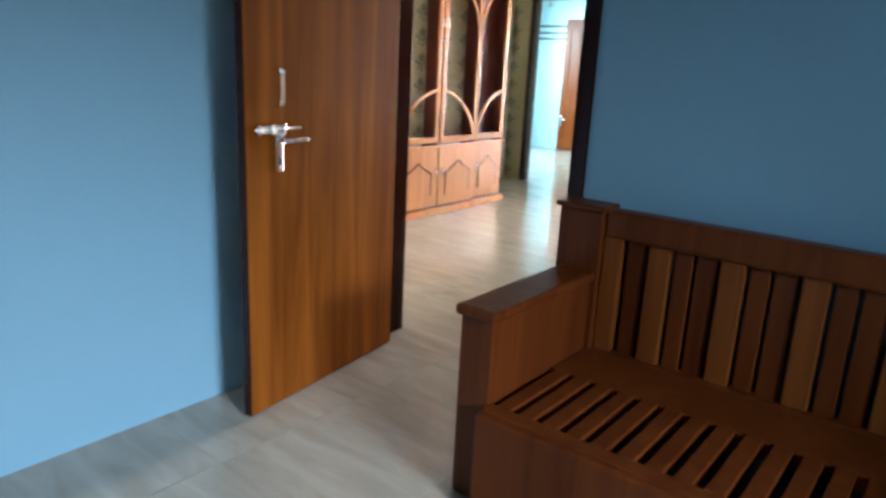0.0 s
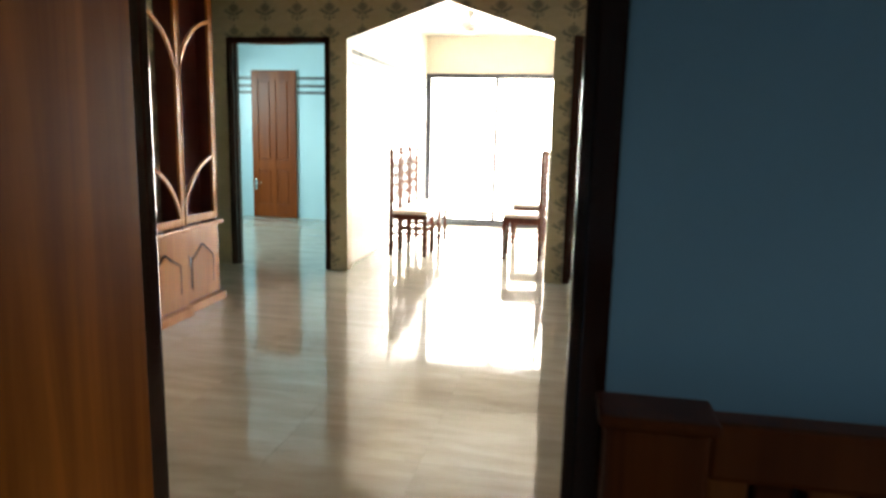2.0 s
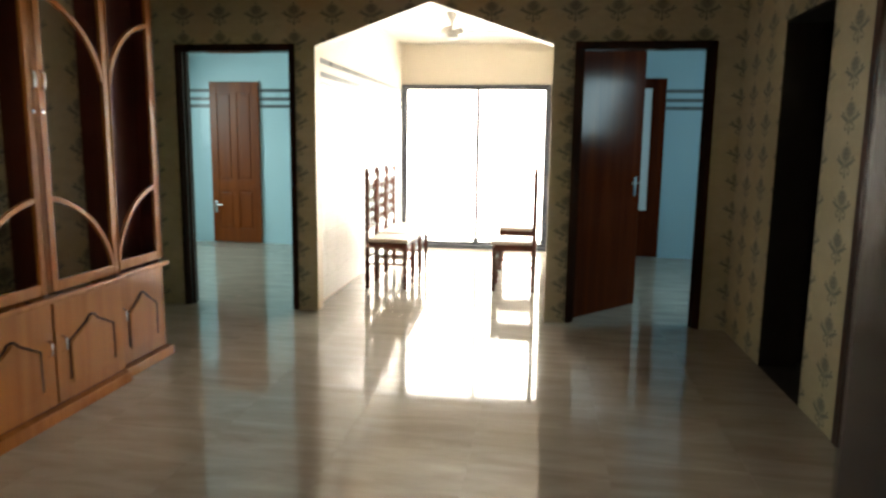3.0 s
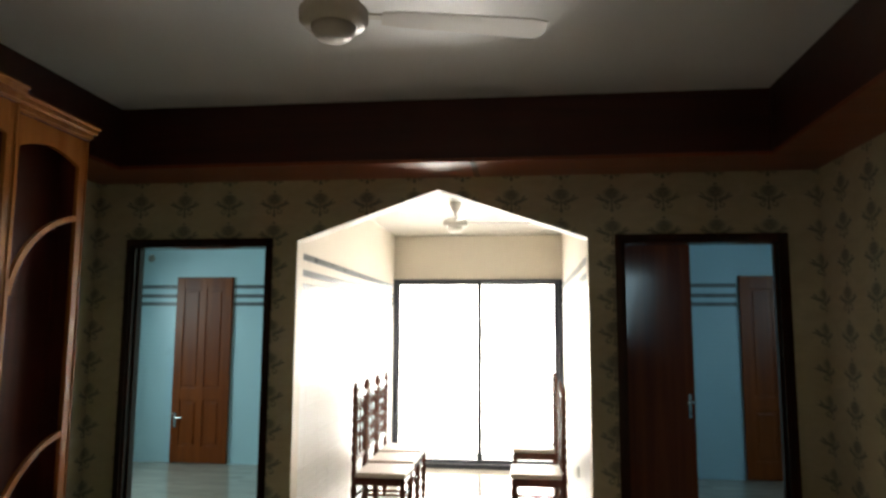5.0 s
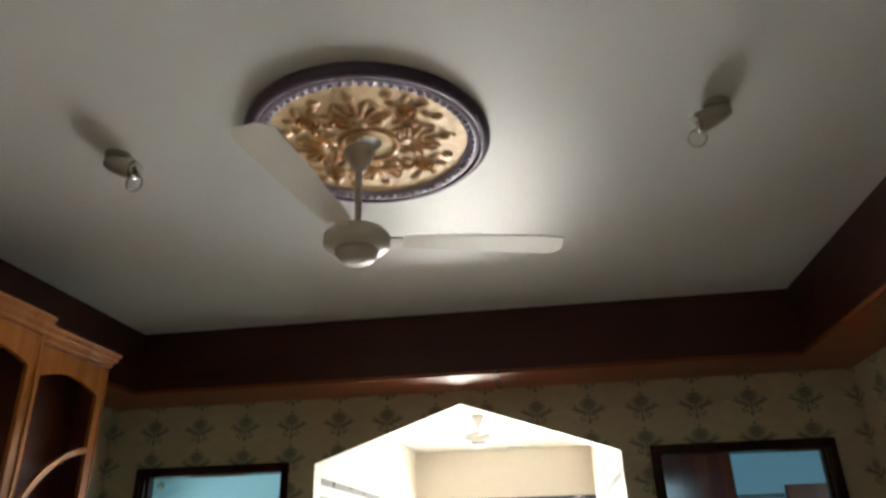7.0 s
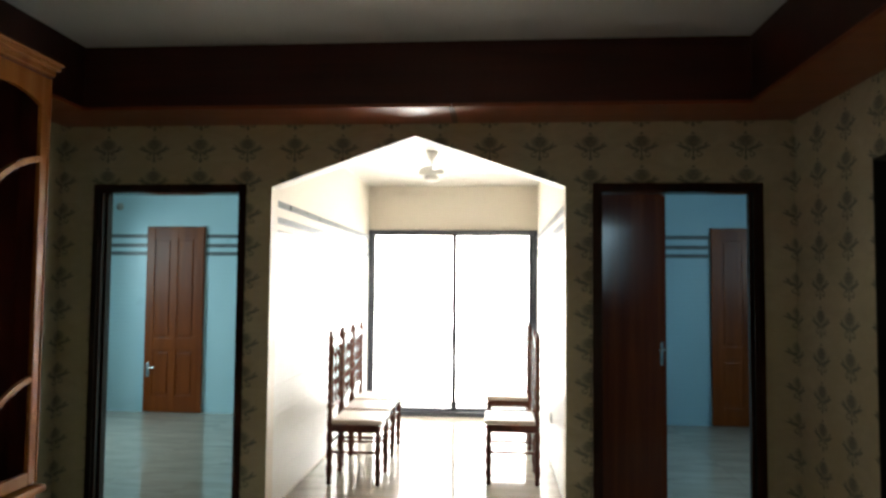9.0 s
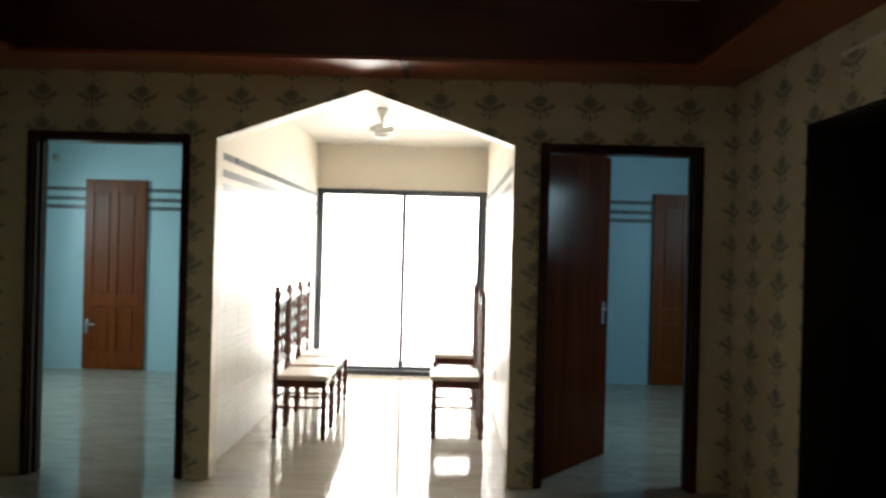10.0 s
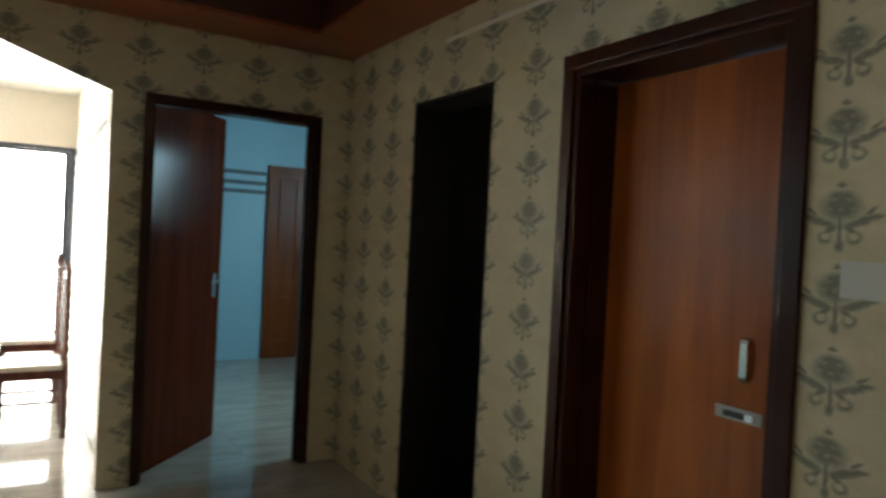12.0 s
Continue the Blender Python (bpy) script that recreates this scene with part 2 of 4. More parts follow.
def extrude(bm, pts, axis, a, b):
    """A prism over the outline pts, from a to b along axis (the two other axes in order)."""
    def place(p, d):
        return {"x": (d, p[0], p[1]), "y": (p[0], d, p[1]), "z": (p[0], p[1], d)}[axis]
    lo = [bm.verts.new(place(p, a)) for p in pts]
    hi = [bm.verts.new(place(p, b)) for p in pts]
    bm.faces.new(lo)
    bm.faces.new(hi[::-1])
    for i in range(len(pts)):
        j = (i + 1) % len(pts)
        bm.faces.new((lo[i], hi[i], hi[j], lo[j]))
    bmesh.ops.recalc_face_normals(bm, faces=bm.faces[:])
    return bm


def lathe(bm, profile, m=Matrix.Identity(4), n=16):
    """A turned body: profile rows of (radius, z)."""
    rings = []
    for r, z in profile:
        rings.append([bm.verts.new(m @ Vector((r * math.cos(2 * math.pi * i / n), r * math.sin(2 * math.pi * i / n), z))) for i in range(n)])
    for p, q in zip(rings, rings[1:]):
        for i in range(n):
            bm.faces.new((p[i], p[(i + 1) % n], q[(i + 1) % n], q[i]))
    bm.faces.new(rings[0][::-1])
    bm.faces.new(rings[-1])
    bmesh.ops.recalc_face_normals(bm, faces=bm.faces[:])
    return bm


def bar(bm, path, w, d, axis="y"):
    """A strip of section w (in the path's plane) by d, along a bent path of (u, z); axis is the plane's normal."""
    n = len(path)
    left, right = [], []
    for i, (u, z) in enumerate(path):
        p, q = path[max(0, i - 1)], path[min(n - 1, i + 1)]
        t = Vector((q[0] - p[0], q[1] - p[1])).normalized()
        left.append((u - t.y * w / 2, z + t.x * w / 2))
        right.append((u + t.y * w / 2, z - t.x * w / 2))
    def place(p, e):
        return (p[0], e, p[1]) if axis == "y" else (e, p[0], p[1])
    rows = [[bm.verts.new(place(p, e)) for p, e in ((left[i], -d / 2), (left[i], d / 2), (right[i], d / 2), (right[i], -d / 2))] for i in range(n)]
    for p, q in zip(rows, rows[1:]):
        for k in range(4):
            bm.faces.new((p[k], p[(k + 1) % 4], q[(k + 1) % 4], q[k]))
    bm.faces.new(rows[0])
    bm.faces.new(rows[-1][::-1])
    bmesh.ops.recalc_face_normals(bm, faces=bm.faces[:])
    return bm


def mesh_of(name, bm, material, smooth=False):
    me = bpy.data.meshes.new(name)
    bm.to_mesh(me)
    bm.free()
    me.materials.append(material)
    if smooth:
        for p in me.polygons:
            p.use_smooth = True
    return me


def part(name, bm, material, parent=None, label="", smooth=False):
    ob = new(name, mesh_of(name, bm, material, smooth))
    if parent:
        ob.parent = parent
    return tagged(ob, label) if label else ob


def thing(name, m, label, category, group=""):
    ob = new(name)
    ob.empty_display_size = 0.2
    ob.matrix_world = m
    return tagged(ob, label, category, group)


def structure(name, bm, material, label):
    return tagged(part(name, bm, material), label, kind="structure")


def B():
    return bmesh.new()


# ---- setting: walls, floor, ceiling ----
def slab_of(bm, cells, axis, a, b):
    """One connected slab between a and b along axis over flat cells, each a list of (u, z); inner edges are shared."""
    corners, count = {}, {}

    def corner(p, d):
        key = (round(p[0], 4), round(p[1], 4), d)
        if key not in corners:
            corners[key] = bm.verts.new((p[0], d, p[1]) if axis == "y" else (d, p[0], p[1]))
        return corners[key]
    for cell in cells:
        for d in (a, b):
            bm.faces.new([corner(p, d) for p in cell])
        for p, q in zip(cell, cell[1:] + cell[:1]):
            key = tuple(sorted(((round(p[0], 4), round(p[1], 4)), (round(q[0], 4), round(q[1], 4)))))
            count.setdefault(key, []).append((p, q))
    for pairs in count.values():
        if len(pairs) == 1:
            p, q = pairs[0]
            bm.faces.new((corner(p, a), corner(q, a), corner(q, b), corner(p, b)))
    bmesh.ops.recalc_face_normals(bm, faces=bm.faces[:])
    return bm


def cells_of(u0, u1, z0, z1, holes):
    """The rectangular cells of a wall face with door or window holes (left, right, bottom, top)."""
    us = sorted({u0, u1} | {u for h in holes for u in h[:2]})
    zs = sorted({z0, z1} | {z for h in holes for z in h[2:]})
    cells = []
    for p, q in zip(us, us[1:]):
        for r, s in zip(zs, zs[1:]):
            if not any(h[0] <= (p + q) / 2 <= h[1] and h[2] <= (r + s) / 2 <= h[3] for h in holes):
                cells.append([(p, r), (q, r), (q, s), (p, s)])
    return cells


def holed(bm, axis, a, b, u0, u1, z0, z1, holes):
    return slab_of(bm, cells_of(u0, u1, z0, z1, holes), axis, a, b)


HALL_W, HALL_E, HALL_S, SOFFIT_Z, CEIL_Z = -2.31, 2.29, -4.70, 2.52, 2.90
LD, RD = (-2.035, -1.135), (1.147, 2.049)


def arch_wall(a, b):
    cells = cells_of(HALL_W, -0.918, 0, 3.0, [(LD[0] - 0.03, LD[1] + 0.03, 0, 2.122)])
    cells += cells_of(0.930, HALL_E, 0, 3.0, [(RD[0] - 0.03, RD[1] + 0.03, 0, 2.122)])
    cells += [[(-0.918, 2.122), (0, 2.442), (0, 3.0), (-0.918, 3.0)], [(0, 2.442), (0.930, 2.122), (0.930, 3.0), (0, 3.0)]]
    return slab_of(B(), cells, "y", a, b)


structure("wall_north", arch_wall(0.0, 0.006), PAPER_X, "cream floral wallpaper on the wall with the pointed arch")
structure("wall_north_core", arch_wall(0.006, 0.13), WHITE_PLASTER, "white plaster of the arch wall")
EAST_HOLES = [(-1.555, -0.845, 0, 2.132), (-2.95, -2.06, 0, 2.115)]
structure("wall_east", holed(B(), "x", HALL_E, HALL_E + 0.006, HALL_S, 0, 0, 3.0, EAST_HOLES), PAPER_Y, "cream floral wallpaper on the side wall")
structure("wall_east_core", holed(B(), "x", HALL_E + 0.006, HALL_E + 0.23, HALL_S - 0.14, 0, 0, 3.0, EAST_HOLES), WHITE_PLASTER, "plastered core of the side wall")
structure("wall_west", box(box(B(), HALL_W - 0.1, HALL_W, HALL_S, 0, 0, 3.0), HALL_W + 0.001, -1.635, HALL_S, -1.31, 0, 2.50), PAPER_Y, "cream floral wallpaper behind the showcase")
ENTRY_DOOR = (0.222, 1.149)
hole = [(ENTRY_DOOR[0] - 0.03, ENTRY_DOOR[1] + 0.03, 0, 2.10)]
structure("wall_south", holed(B(), "y", HALL_S - 0.006, HALL_S, HALL_W, HALL_E, 0, 3.0, hole), PAPER_X, "cream floral wallpaper round the entry door")
structure("wall_entry_north", holed(B(), "y", HALL_S - 0.14, HALL_S - 0.006, -0.03, 4.7, 0, 3.0, hole), ENTRY_PAINT, "pale blue painted wall behind the wooden sofa")
structure("wall_entry_west", box(B(), -0.03, 0.188, -11.2, HALL_S - 0.14, 0, 3.0), ENTRY_PAINT, "pale blue painted wall beside the open door")
structure("wall_entry_east", holed(B(), "x", 4.5, 4.65, -11.2, HALL_S - 0.14, 0, 3.0, [(-7.6, -6.12, 0.95, 1.95)]), ENTRY_PAINT, "pale blue painted side wall with a window opening")
structure("wall_entry_south", box(B(), -0.03, 4.7, -11.35, -11.2, 0, 3.0), ENTRY_PAINT, "pale blue painted back wall")
structure("ceiling_entry", box(B(), -0.03, 4.7, -11.35, HALL_S - 0.07, 2.9, 3.02), CEILING_PAINT, "white painted ceiling")
structure("ceiling", box(B(), HALL_W - 0.1, HALL_E + 0.13, HALL_S - 0.06, 0.06, CEIL_Z, 3.02), CEILING_PAINT, "off-white glossy tray ceiling")

# dark timber soffit that runs round the tray ceiling
for nm, args in (("soffit_north", (HALL_W, HALL_E, -0.40, 0.0)), ("soffit_south", (HALL_W, HALL_E, HALL_S, HALL_S + 0.40)),
                 ("soffit_east", (1.90, HALL_E, HALL_S + 0.40, -0.40)), ("soffit_west", (HALL_W, -1.93, HALL_S + 0.40, -0.40))):
    ob = structure(nm, box(B(), *args, SOFFIT_Z + 0.022, CEIL_Z, 0.003), SOFFIT_WOOD, "dark red-brown timber soffit below the ceiling")
    cuts = [args[0], 0.25, args[1]] if nm == "soffit_north" else [args[0], args[1]]
    for x0, x1 in zip(cuts, cuts[1:]):
        part("bottom_board", box(B(), x0 + 0.002, x1 - 0.002, args[2], args[3], SOFFIT_Z, SOFFIT_Z + 0.022, 0.003), SOFFIT_LIT, ob, "red-brown bottom board, bounced light in its lighter colour")
    if nm == "soffit_north":
        part("joint_cover", box(B(), 0.232, 0.268, args[2] + 0.004, args[3] - 0.01, SOFFIT_Z - 0.004, SOFFIT_Z, 0.0015), SOFFIT_WOOD, ob, "dark strip over the board joint")

# gallery with the window
GX0, GX1, GY = -0.98, 0.985, 3.715
GALLERY_W = structure("wall_gallery_west", box(B(), GX0 - 0.1, GX0, 0.13, 4.0, 0, 2.9), WHITE_PLASTER, "cream gallery wall, white glazed tile below a border")
GALLERY_E = structure("wall_gallery_east", box(B(), GX1, GX1 + 0.1, 0.13, 4.0, 0, 2.9), WHITE_PLASTER, "cream gallery wall, white glazed tile below a border")
structure("wall_gallery_north", box(B(), GX0, GX1, GY, GY + 0.15, 2.14, 2.9), WHITE_PLASTER, "cream painted lintel above the sliding window")
structure("ceiling_gallery", box(B(), GX0, GX1, 0.13, GY, 2.655, 2.8), GALLERY_PAINT, "white painted gallery ceiling")

# rooms behind the two doors
for nm, x0, x1, side in (("left", -4.2, -1.08, -1), ("right", 1.085, 4.2, 1)):
    back = 3.55 if side < 0 else 3.5
    glaze = BLUE_TILE if side < 0 else BLUE_TILE_DIM
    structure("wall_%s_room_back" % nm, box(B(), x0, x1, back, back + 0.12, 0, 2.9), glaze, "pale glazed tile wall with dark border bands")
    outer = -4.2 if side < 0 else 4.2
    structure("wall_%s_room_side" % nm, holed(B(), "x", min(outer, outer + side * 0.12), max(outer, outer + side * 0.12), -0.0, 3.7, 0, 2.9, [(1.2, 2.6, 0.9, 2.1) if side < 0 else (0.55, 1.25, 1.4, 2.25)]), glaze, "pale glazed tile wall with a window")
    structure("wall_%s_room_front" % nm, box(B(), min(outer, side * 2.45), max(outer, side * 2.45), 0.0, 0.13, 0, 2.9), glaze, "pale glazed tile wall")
    structure("ceiling_%s_room" % nm, box(B(), x0, x1, 0.13, back, 2.75, 2.87), CEILING_PAINT, "white painted room ceiling")

# store behind the narrow opening; its darkness is put into near-black surfaces and lining
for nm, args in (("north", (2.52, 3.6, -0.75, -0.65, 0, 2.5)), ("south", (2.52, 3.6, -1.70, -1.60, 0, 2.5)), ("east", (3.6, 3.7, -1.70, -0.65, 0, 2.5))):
    structure("wall_store_" + nm, box(B(), *args), STORE_SHADE, "store wall, the unlit room's darkness in its near-black colour")
structure("ceiling_store", box(B(), 2.52, 3.7, -1.70, -0.65, 2.5, 2.6), STORE_SHADE, "store ceiling, the unlit room's darkness in its near-black colour")
structure("floor_store", box(B(), HALL_E + 0.001, 3.7, -1.70, -0.65, -0.1, -0.001), STORE_SHADE, "store floor, the unlit room's darkness in its near-black colour")
structure("trim_store", extrude(B(), [(-1.554, 0), (-1.540, 0), (-1.540, 2.115), (-0.860, 2.115), (-0.860, 0), (-0.846, 0), (-0.846, 2.130), (-1.554, 2.130)], "x", HALL_E + 0.002, 2.52), STORE_SHADE, "added lining of the narrow opening, the reveal's shade in near-black")

FLOOR_PLAN = [(HALL_W, HALL_E, HALL_S - 0.07, 0.065), (-0.0, 4.6, -11.2, HALL_S - 0.07), (GX0, GX1, 0.065, GY + 0.2), (-4.25, -1.08, 0.065, 3.6), (1.085, 4.25, 0.065, 3.6), (HALL_E, 2.52, -2.97, -2.05)]


# ---- doors, frames and windows ----
def door_frame(name, m, width, height, face, depth, label, timber=FRAME_WOOD, stops=True):
    """A timber frame in the plane x-z, opening width centred on x = 0, depth along +y."""
    ob = tagged(thing(name, m, label, "door frame"), kind="structure")
    w = width / 2
    for s in (-1, 1):
        part("jamb", box(B(), s * w, s * (w + face), 0, depth, 0, height, 0.006), timber, ob)
        if stops:
            part("door_stop", box(B(), s * (w - 0.012), s * w, depth * 0.35, depth * 0.6, 0, height, 0.002), timber, ob)
        bm = B()
        box(bm, s * (w + face * 0.35), s * (w + face + 0.012), -0.014, 0.0, 0, height + face * 0.6, 0.006)
        part("architrave", bm, timber, ob)
    part("head", box(B(), -w - face, w + face, 0, depth, height, height + face, 0.006), timber, ob)
    part("head_architrave", box(B(), -w - face - 0.012, w + face + 0.012, -0.016, -0.001, height + face * 0.35, height + face + 0.012, 0.007), timber, ob)
    return ob


def lever_handle(parent, x, y, z, s, side):
    """A lever on a long plate; s is the side that the lever points to, side the way it stands out of the leaf."""
    plate = part("handle_plate", box(B(), x - 0.019, x + 0.019, y, y + side * 0.006, z - 0.11, z + 0.05, 0.0028), CHROME, parent, "chrome lock plate")
    bm = B()
    lathe(bm, [(0.011, 0), (0.011, 0.04), (0.008, 0.045)], Matrix.Translation((x, y, z)) @ Matrix.Rotation(radians(-90 * side), 4, "X"), 12)
    part("spindle", bm, CHROME, plate)
    bm = B()
    lathe(bm, [(0.006, 0), (0.009, 0.03), (0.008, 0.09), (0.0095, 0.105), (0.004, 0.112)], Matrix.Translation((x, y + side * 0.042, z)) @ Matrix.Rotation(radians(90 * s), 4, "Y"), 12)
    part("lever", bm, CHROME, plate, smooth=True)
    part("keyhole", box(B(), x - 0.004, x + 0.004, y + side * 0.004, y + side * 0.0075, z - 0.085, z - 0.06), BLACK_PLASTIC, plate)


def pull_handle(parent, x, y, z, h, side):
    bm = B()
    pts = [(0, 0), (0.013, 0.006), (0.018, 0.016), (0.018, h - 0.016), (0.013, h - 0.006), (0, h)]
    bar(bm, [(p[0] * side, p[1]) for p in pts], 0.008, 0.024, "x")
    bm.transform(Matrix.Translation((x, y, z)))
    part("pull_handle", bm, CHROME, parent, "chrome pull handle")


def flush_door(name, m, width, height, label, veneer, hinge_side=1):
    """A plain veneered leaf hinged at its own z axis, running along +x, 36 mm thick about y = 0."""
    ob = thing(name, m, label, "door")
    part("leaf", box(B(), 0, width, -0.018, 0.018, 0.008, height, 0.003), veneer, ob)
    part("edge_band", box(B(), width, width + 0.004, -0.017, 0.017, 0.008, height, 0.001), FRAME_WOOD, ob)
    for z in (0.25, 1.05, 1.8):
        bm = B()
        lathe(bm, [(0.006, -0.045), (0.006, 0.045)], Matrix.Translation((-0.003, hinge_side * 0.02, z)), 10)
        part("hinge", bm, CHROME, ob)
    return ob


def panel_door(name, m, width, height, label):
    """A leaf with tall moulded panels above and shorter ones below."""
    ob = tagged(thing(name, m, label, "door"))
    part("leaf", box(B(), 0, width, -0.012, 0.022, 0.008, height, 0.003), PANEL_WOOD, ob)
    st = 0.10
    for x0, x1 in ((0, st), (width / 2 - 0.035, width / 2 + 0.035), (width - st, width)):
        part("stile", box(B(), x0, x1, -0.024, -0.011, 0.008, height, 0.005), PANEL_WOOD, ob)
    for z0, z1 in ((0.008, 0.2), (0.72, 0.86), (height - 0.14, height)):
        part("rail", box(B(), st - 0.002, width - st + 0.002, -0.023, -0.011, z0, z1, 0.005), PANEL_WOOD, ob)
    for x0, x1 in ((st, width / 2 - 0.035), (width / 2 + 0.035, width - st)):
        for z0, z1 in ((0.2, 0.72), (0.86, height - 0.14)):
            part("panel", box(B(), x0 + 0.03, x1 - 0.03, -0.02, -0.011, z0 + 0.03, z1 - 0.03, 0.007), PANEL_WOOD, ob)
    return ob


door_frame("door_frame_1", pose((LD[0] + LD[1]) / 2, 0.0, 0), LD[1] - LD[0], 2.085, 0.043, 0.125, "dark timber frame round the open doorway")
door_frame("door_frame_2", pose((RD[0] + RD[1]) / 2, 0.0, 0), RD[1] - RD[0], 2.085, 0.043, 0.125, "dark timber frame with a half-open door")
door_frame("door_frame_3", pose(HALL_E, -2.505, 0, 0, 0, -90), 0.80, 2.055, 0.072, 0.225, "red-brown timber frame round the closed door", RED_FRAME)
door_frame("door_frame_4", pose((ENTRY_DOOR[0] + ENTRY_DOOR[1]) / 2, HALL_S - 0.145, 0), ENTRY_DOOR[1] - ENTRY_DOOR[0], 2.06, 0.06, 0.15, "dark lacquered timber frame of the entry doorway", LACQUER_WOOD, False)

d = flush_door("door_1", pose(1.155, 0.145, 0, 0, 0, 49.0), 0.83, 2.165, "dark brown veneered door standing half open", BROWN_DOOR)
lever_handle(d, 0.755, -0.018, 1.07, -1, -1)
lever_handle(d, 0.755, 0.018, 1.07, -1, 1)
d = flush_door("door_2", pose(HALL_E + 0.205, -2.11, 0, 0, 0, -90), 0.79, 2.05, "brown veneered door, closed, with a worn grey latch", DOOR_WOOD)
pull_handle(d, 0.607, -0.018, 1.03, 0.135, -1)
lock = part("lock_plate", box(B(), 0.508, 0.672, -0.026, -0.018, 0.905, 0.945, 0.003), HOLDER_GREY, d, "worn grey rectangular latch plate")
part("latch_slot", box(B(), 0.540, 0.610, -0.031, -0.025, 0.914, 0.934, 0.002), BLACK_PLASTIC, lock)
part("latch_bolt", box(B(), 0.620, 0.650, -0.036, -0.025, 0.916, 0.936, 0.003), CHROME, lock)
ENTRY_LEAF = math.degrees(math.atan2(-0.87, 0.132))
d = flush_door("door_3", pose(0.286, HALL_S - 0.180, 0, 0, 0, ENTRY_LEAF), 0.89, 2.05, "orange-brown veneered door swung open into the entry room", ENTRY_VENEER, -1)
lever_handle(d, 0.735, 0.018, 1.01, -1, 1)
pull_handle(d, 0.735, 0.018, 1.125, 0.13, 1)
bm = B()
box(bm, 0.72, 0.85, 0.018, 0.024, 1.035, 1.062, 0.002)
bolt = part("tower_bolt", bm, CHROME, d, "chrome tower bolt with brackets")
for x in (0.725, 0.785, 0.845):
    part("bracket", box(B(), x - 0.007, x + 0.007, 0.022, 0.040, 1.030, 1.068, 0.003), CHROME, bolt)
bm = B()
lathe(bm, [(0.006, 0), (0.006, 0.22), (0.003, 0.224)], Matrix.Translation((0.64, 0.033, 1.05)) @ Matrix.Rotation(radians(90), 4, "Y"), 10)
part("bolt_rod", bm, CHROME, bolt)

panel_door("door_4", pose(-3.58, 3.528, 0), 0.69, 2.16, "reddish panelled wooden door, closed, in the tiled room")
d = bpy.data.objects["door_4"]
lever_handle(d, 0.05, -0.024, 0.52, 1, -1)
panel_door("door_5", pose(2.855, 3.478, 0), 0.72, 2.15, "reddish panelled wooden door, closed, in the dim room")


def glazed_door(name, m, width, height, label):
    """A brown leaf with broad stiles round one tall pale pane."""
    ob = thing(name, m, label, "door")
    st, low = 0.15, 0.59
    for x0, x1 in ((0, st), (width - st, width)):
        part("stile", box(B(), x0, x1, -0.022, 0.02, 0.008, height, 0.004), BROWN_DOOR, ob)
    part("bottom_rail", box(B(), st, width - st, -0.02, 0.02, 0.008, low, 0.004), BROWN_DOOR, ob)
    part("top_rail", box(B(), st, width - st, -0.02, 0.02, height - 0.12, height, 0.004), BROWN_DOOR, ob)
    part("pane", box(B(), st - 0.008, width - st + 0.008, -0.006, 0.006, low - 0.008, height - 0.112), FROSTED, ob, "pale frosted pane")
    for x in (st, width - st - 0.014):
        part("glazing_bead", box(B(), x, x + 0.014, -0.016, -0.006, low, height - 0.12, 0.003), BROWN_DOOR, ob)
    lever_handle(ob, 0.07, -0.022, 1.05, 1, -1)
    return ob


glazed_door("door_6", pose(1.56, 3.478, 0), 0.78, 2.20, "dark brown door with a tall pale frosted pane, closed")


def sliding_window():
    ob = tagged(thing("window_1", pose(0, GY - 0.02, 0), "dark aluminium sliding window from floor to lintel", "window"), kind="structure")
    part("sill_track", box(B(), GX0, GX1, -0.05, 0.08, 0, 0.05, 0.004), ALUMINIUM, ob)
    part("head_track", box(B(), GX0, GX1, -0.02, 0.08, 2.10, 2.14, 0.004), ALUMINIUM, ob)
    for x in (GX0, GX1 - 0.05):
        part("side_track", box(B(), x, x + 0.05, -0.02, 0.08, 0.05, 2.10, 0.003), ALUMINIUM, ob)
    for x0, x1, y in ((GX0 + 0.05, 0.052, 0.02), (0.002, GX1 - 0.05, 0.045)):
        sash = part("sash", box(box(box(box(B(), x0, x0 + 0.024, y, y + 0.02, 0.05, 2.10), x1 - 0.05, x1, y, y + 0.02, 0.05, 2.10), x0 + 0.024, x1 - 0.05, y, y + 0.02, 0.05, 0.085), x0 + 0.024, x1 - 0.05, y, y + 0.02, 2.075, 2.10), ALUMINIUM, ob)
        pane = part("pane", box(B(), x0 + 0.024, x1 - 0.05, y + 0.008, y + 0.013, 0.085, 2.075), GLASS, sash)
        pane.visible_shadow = False


sliding_window()
GLOW = Nodes("bright_haze")
GLOW.bsdf.inputs["Emission Color"].default_value = (1.0, 0.98, 0.95, 1)
GLOW.bsdf.inputs["Emission Strength"].default_value = 9.0
structure("backdrop", box(B(), -6, 6, 6.5, 6.6, -0.4, 7), GLOW.set((0.8, 0.8, 0.8), 0.9), "bright hazy daylight beyond the window")
structure("ground", box(B(), -300, 300, -300, 300, -0.35, -0.25), CONCRETE, "pale concrete ground outside")


# ---- tile bands on the walls of the tiled rooms ----
def bands(name, pieces):
    for z in (1.845, 1.94, 2.05):
        bm = B()
        for x0, x1, y0, y1 in pieces:
            box(bm, x0, x1, y0, y1, z - 0.022, z + 0.022)
        tagged(part(name, bm, BAND_TILE), "dark mottled border tiles set in a line", kind="structure")


bands("trim_left_room", [(-4.2, -3.60, 3.545, 3.552), (-2.88, -1.08, 3.545, 3.552)])
bands("trim_gallery", [(GX0, GX0 + 0.012, 0.13, GY - 0.03), (GX1 - 0.012, GX1, 0.13, GY - 0.03)])
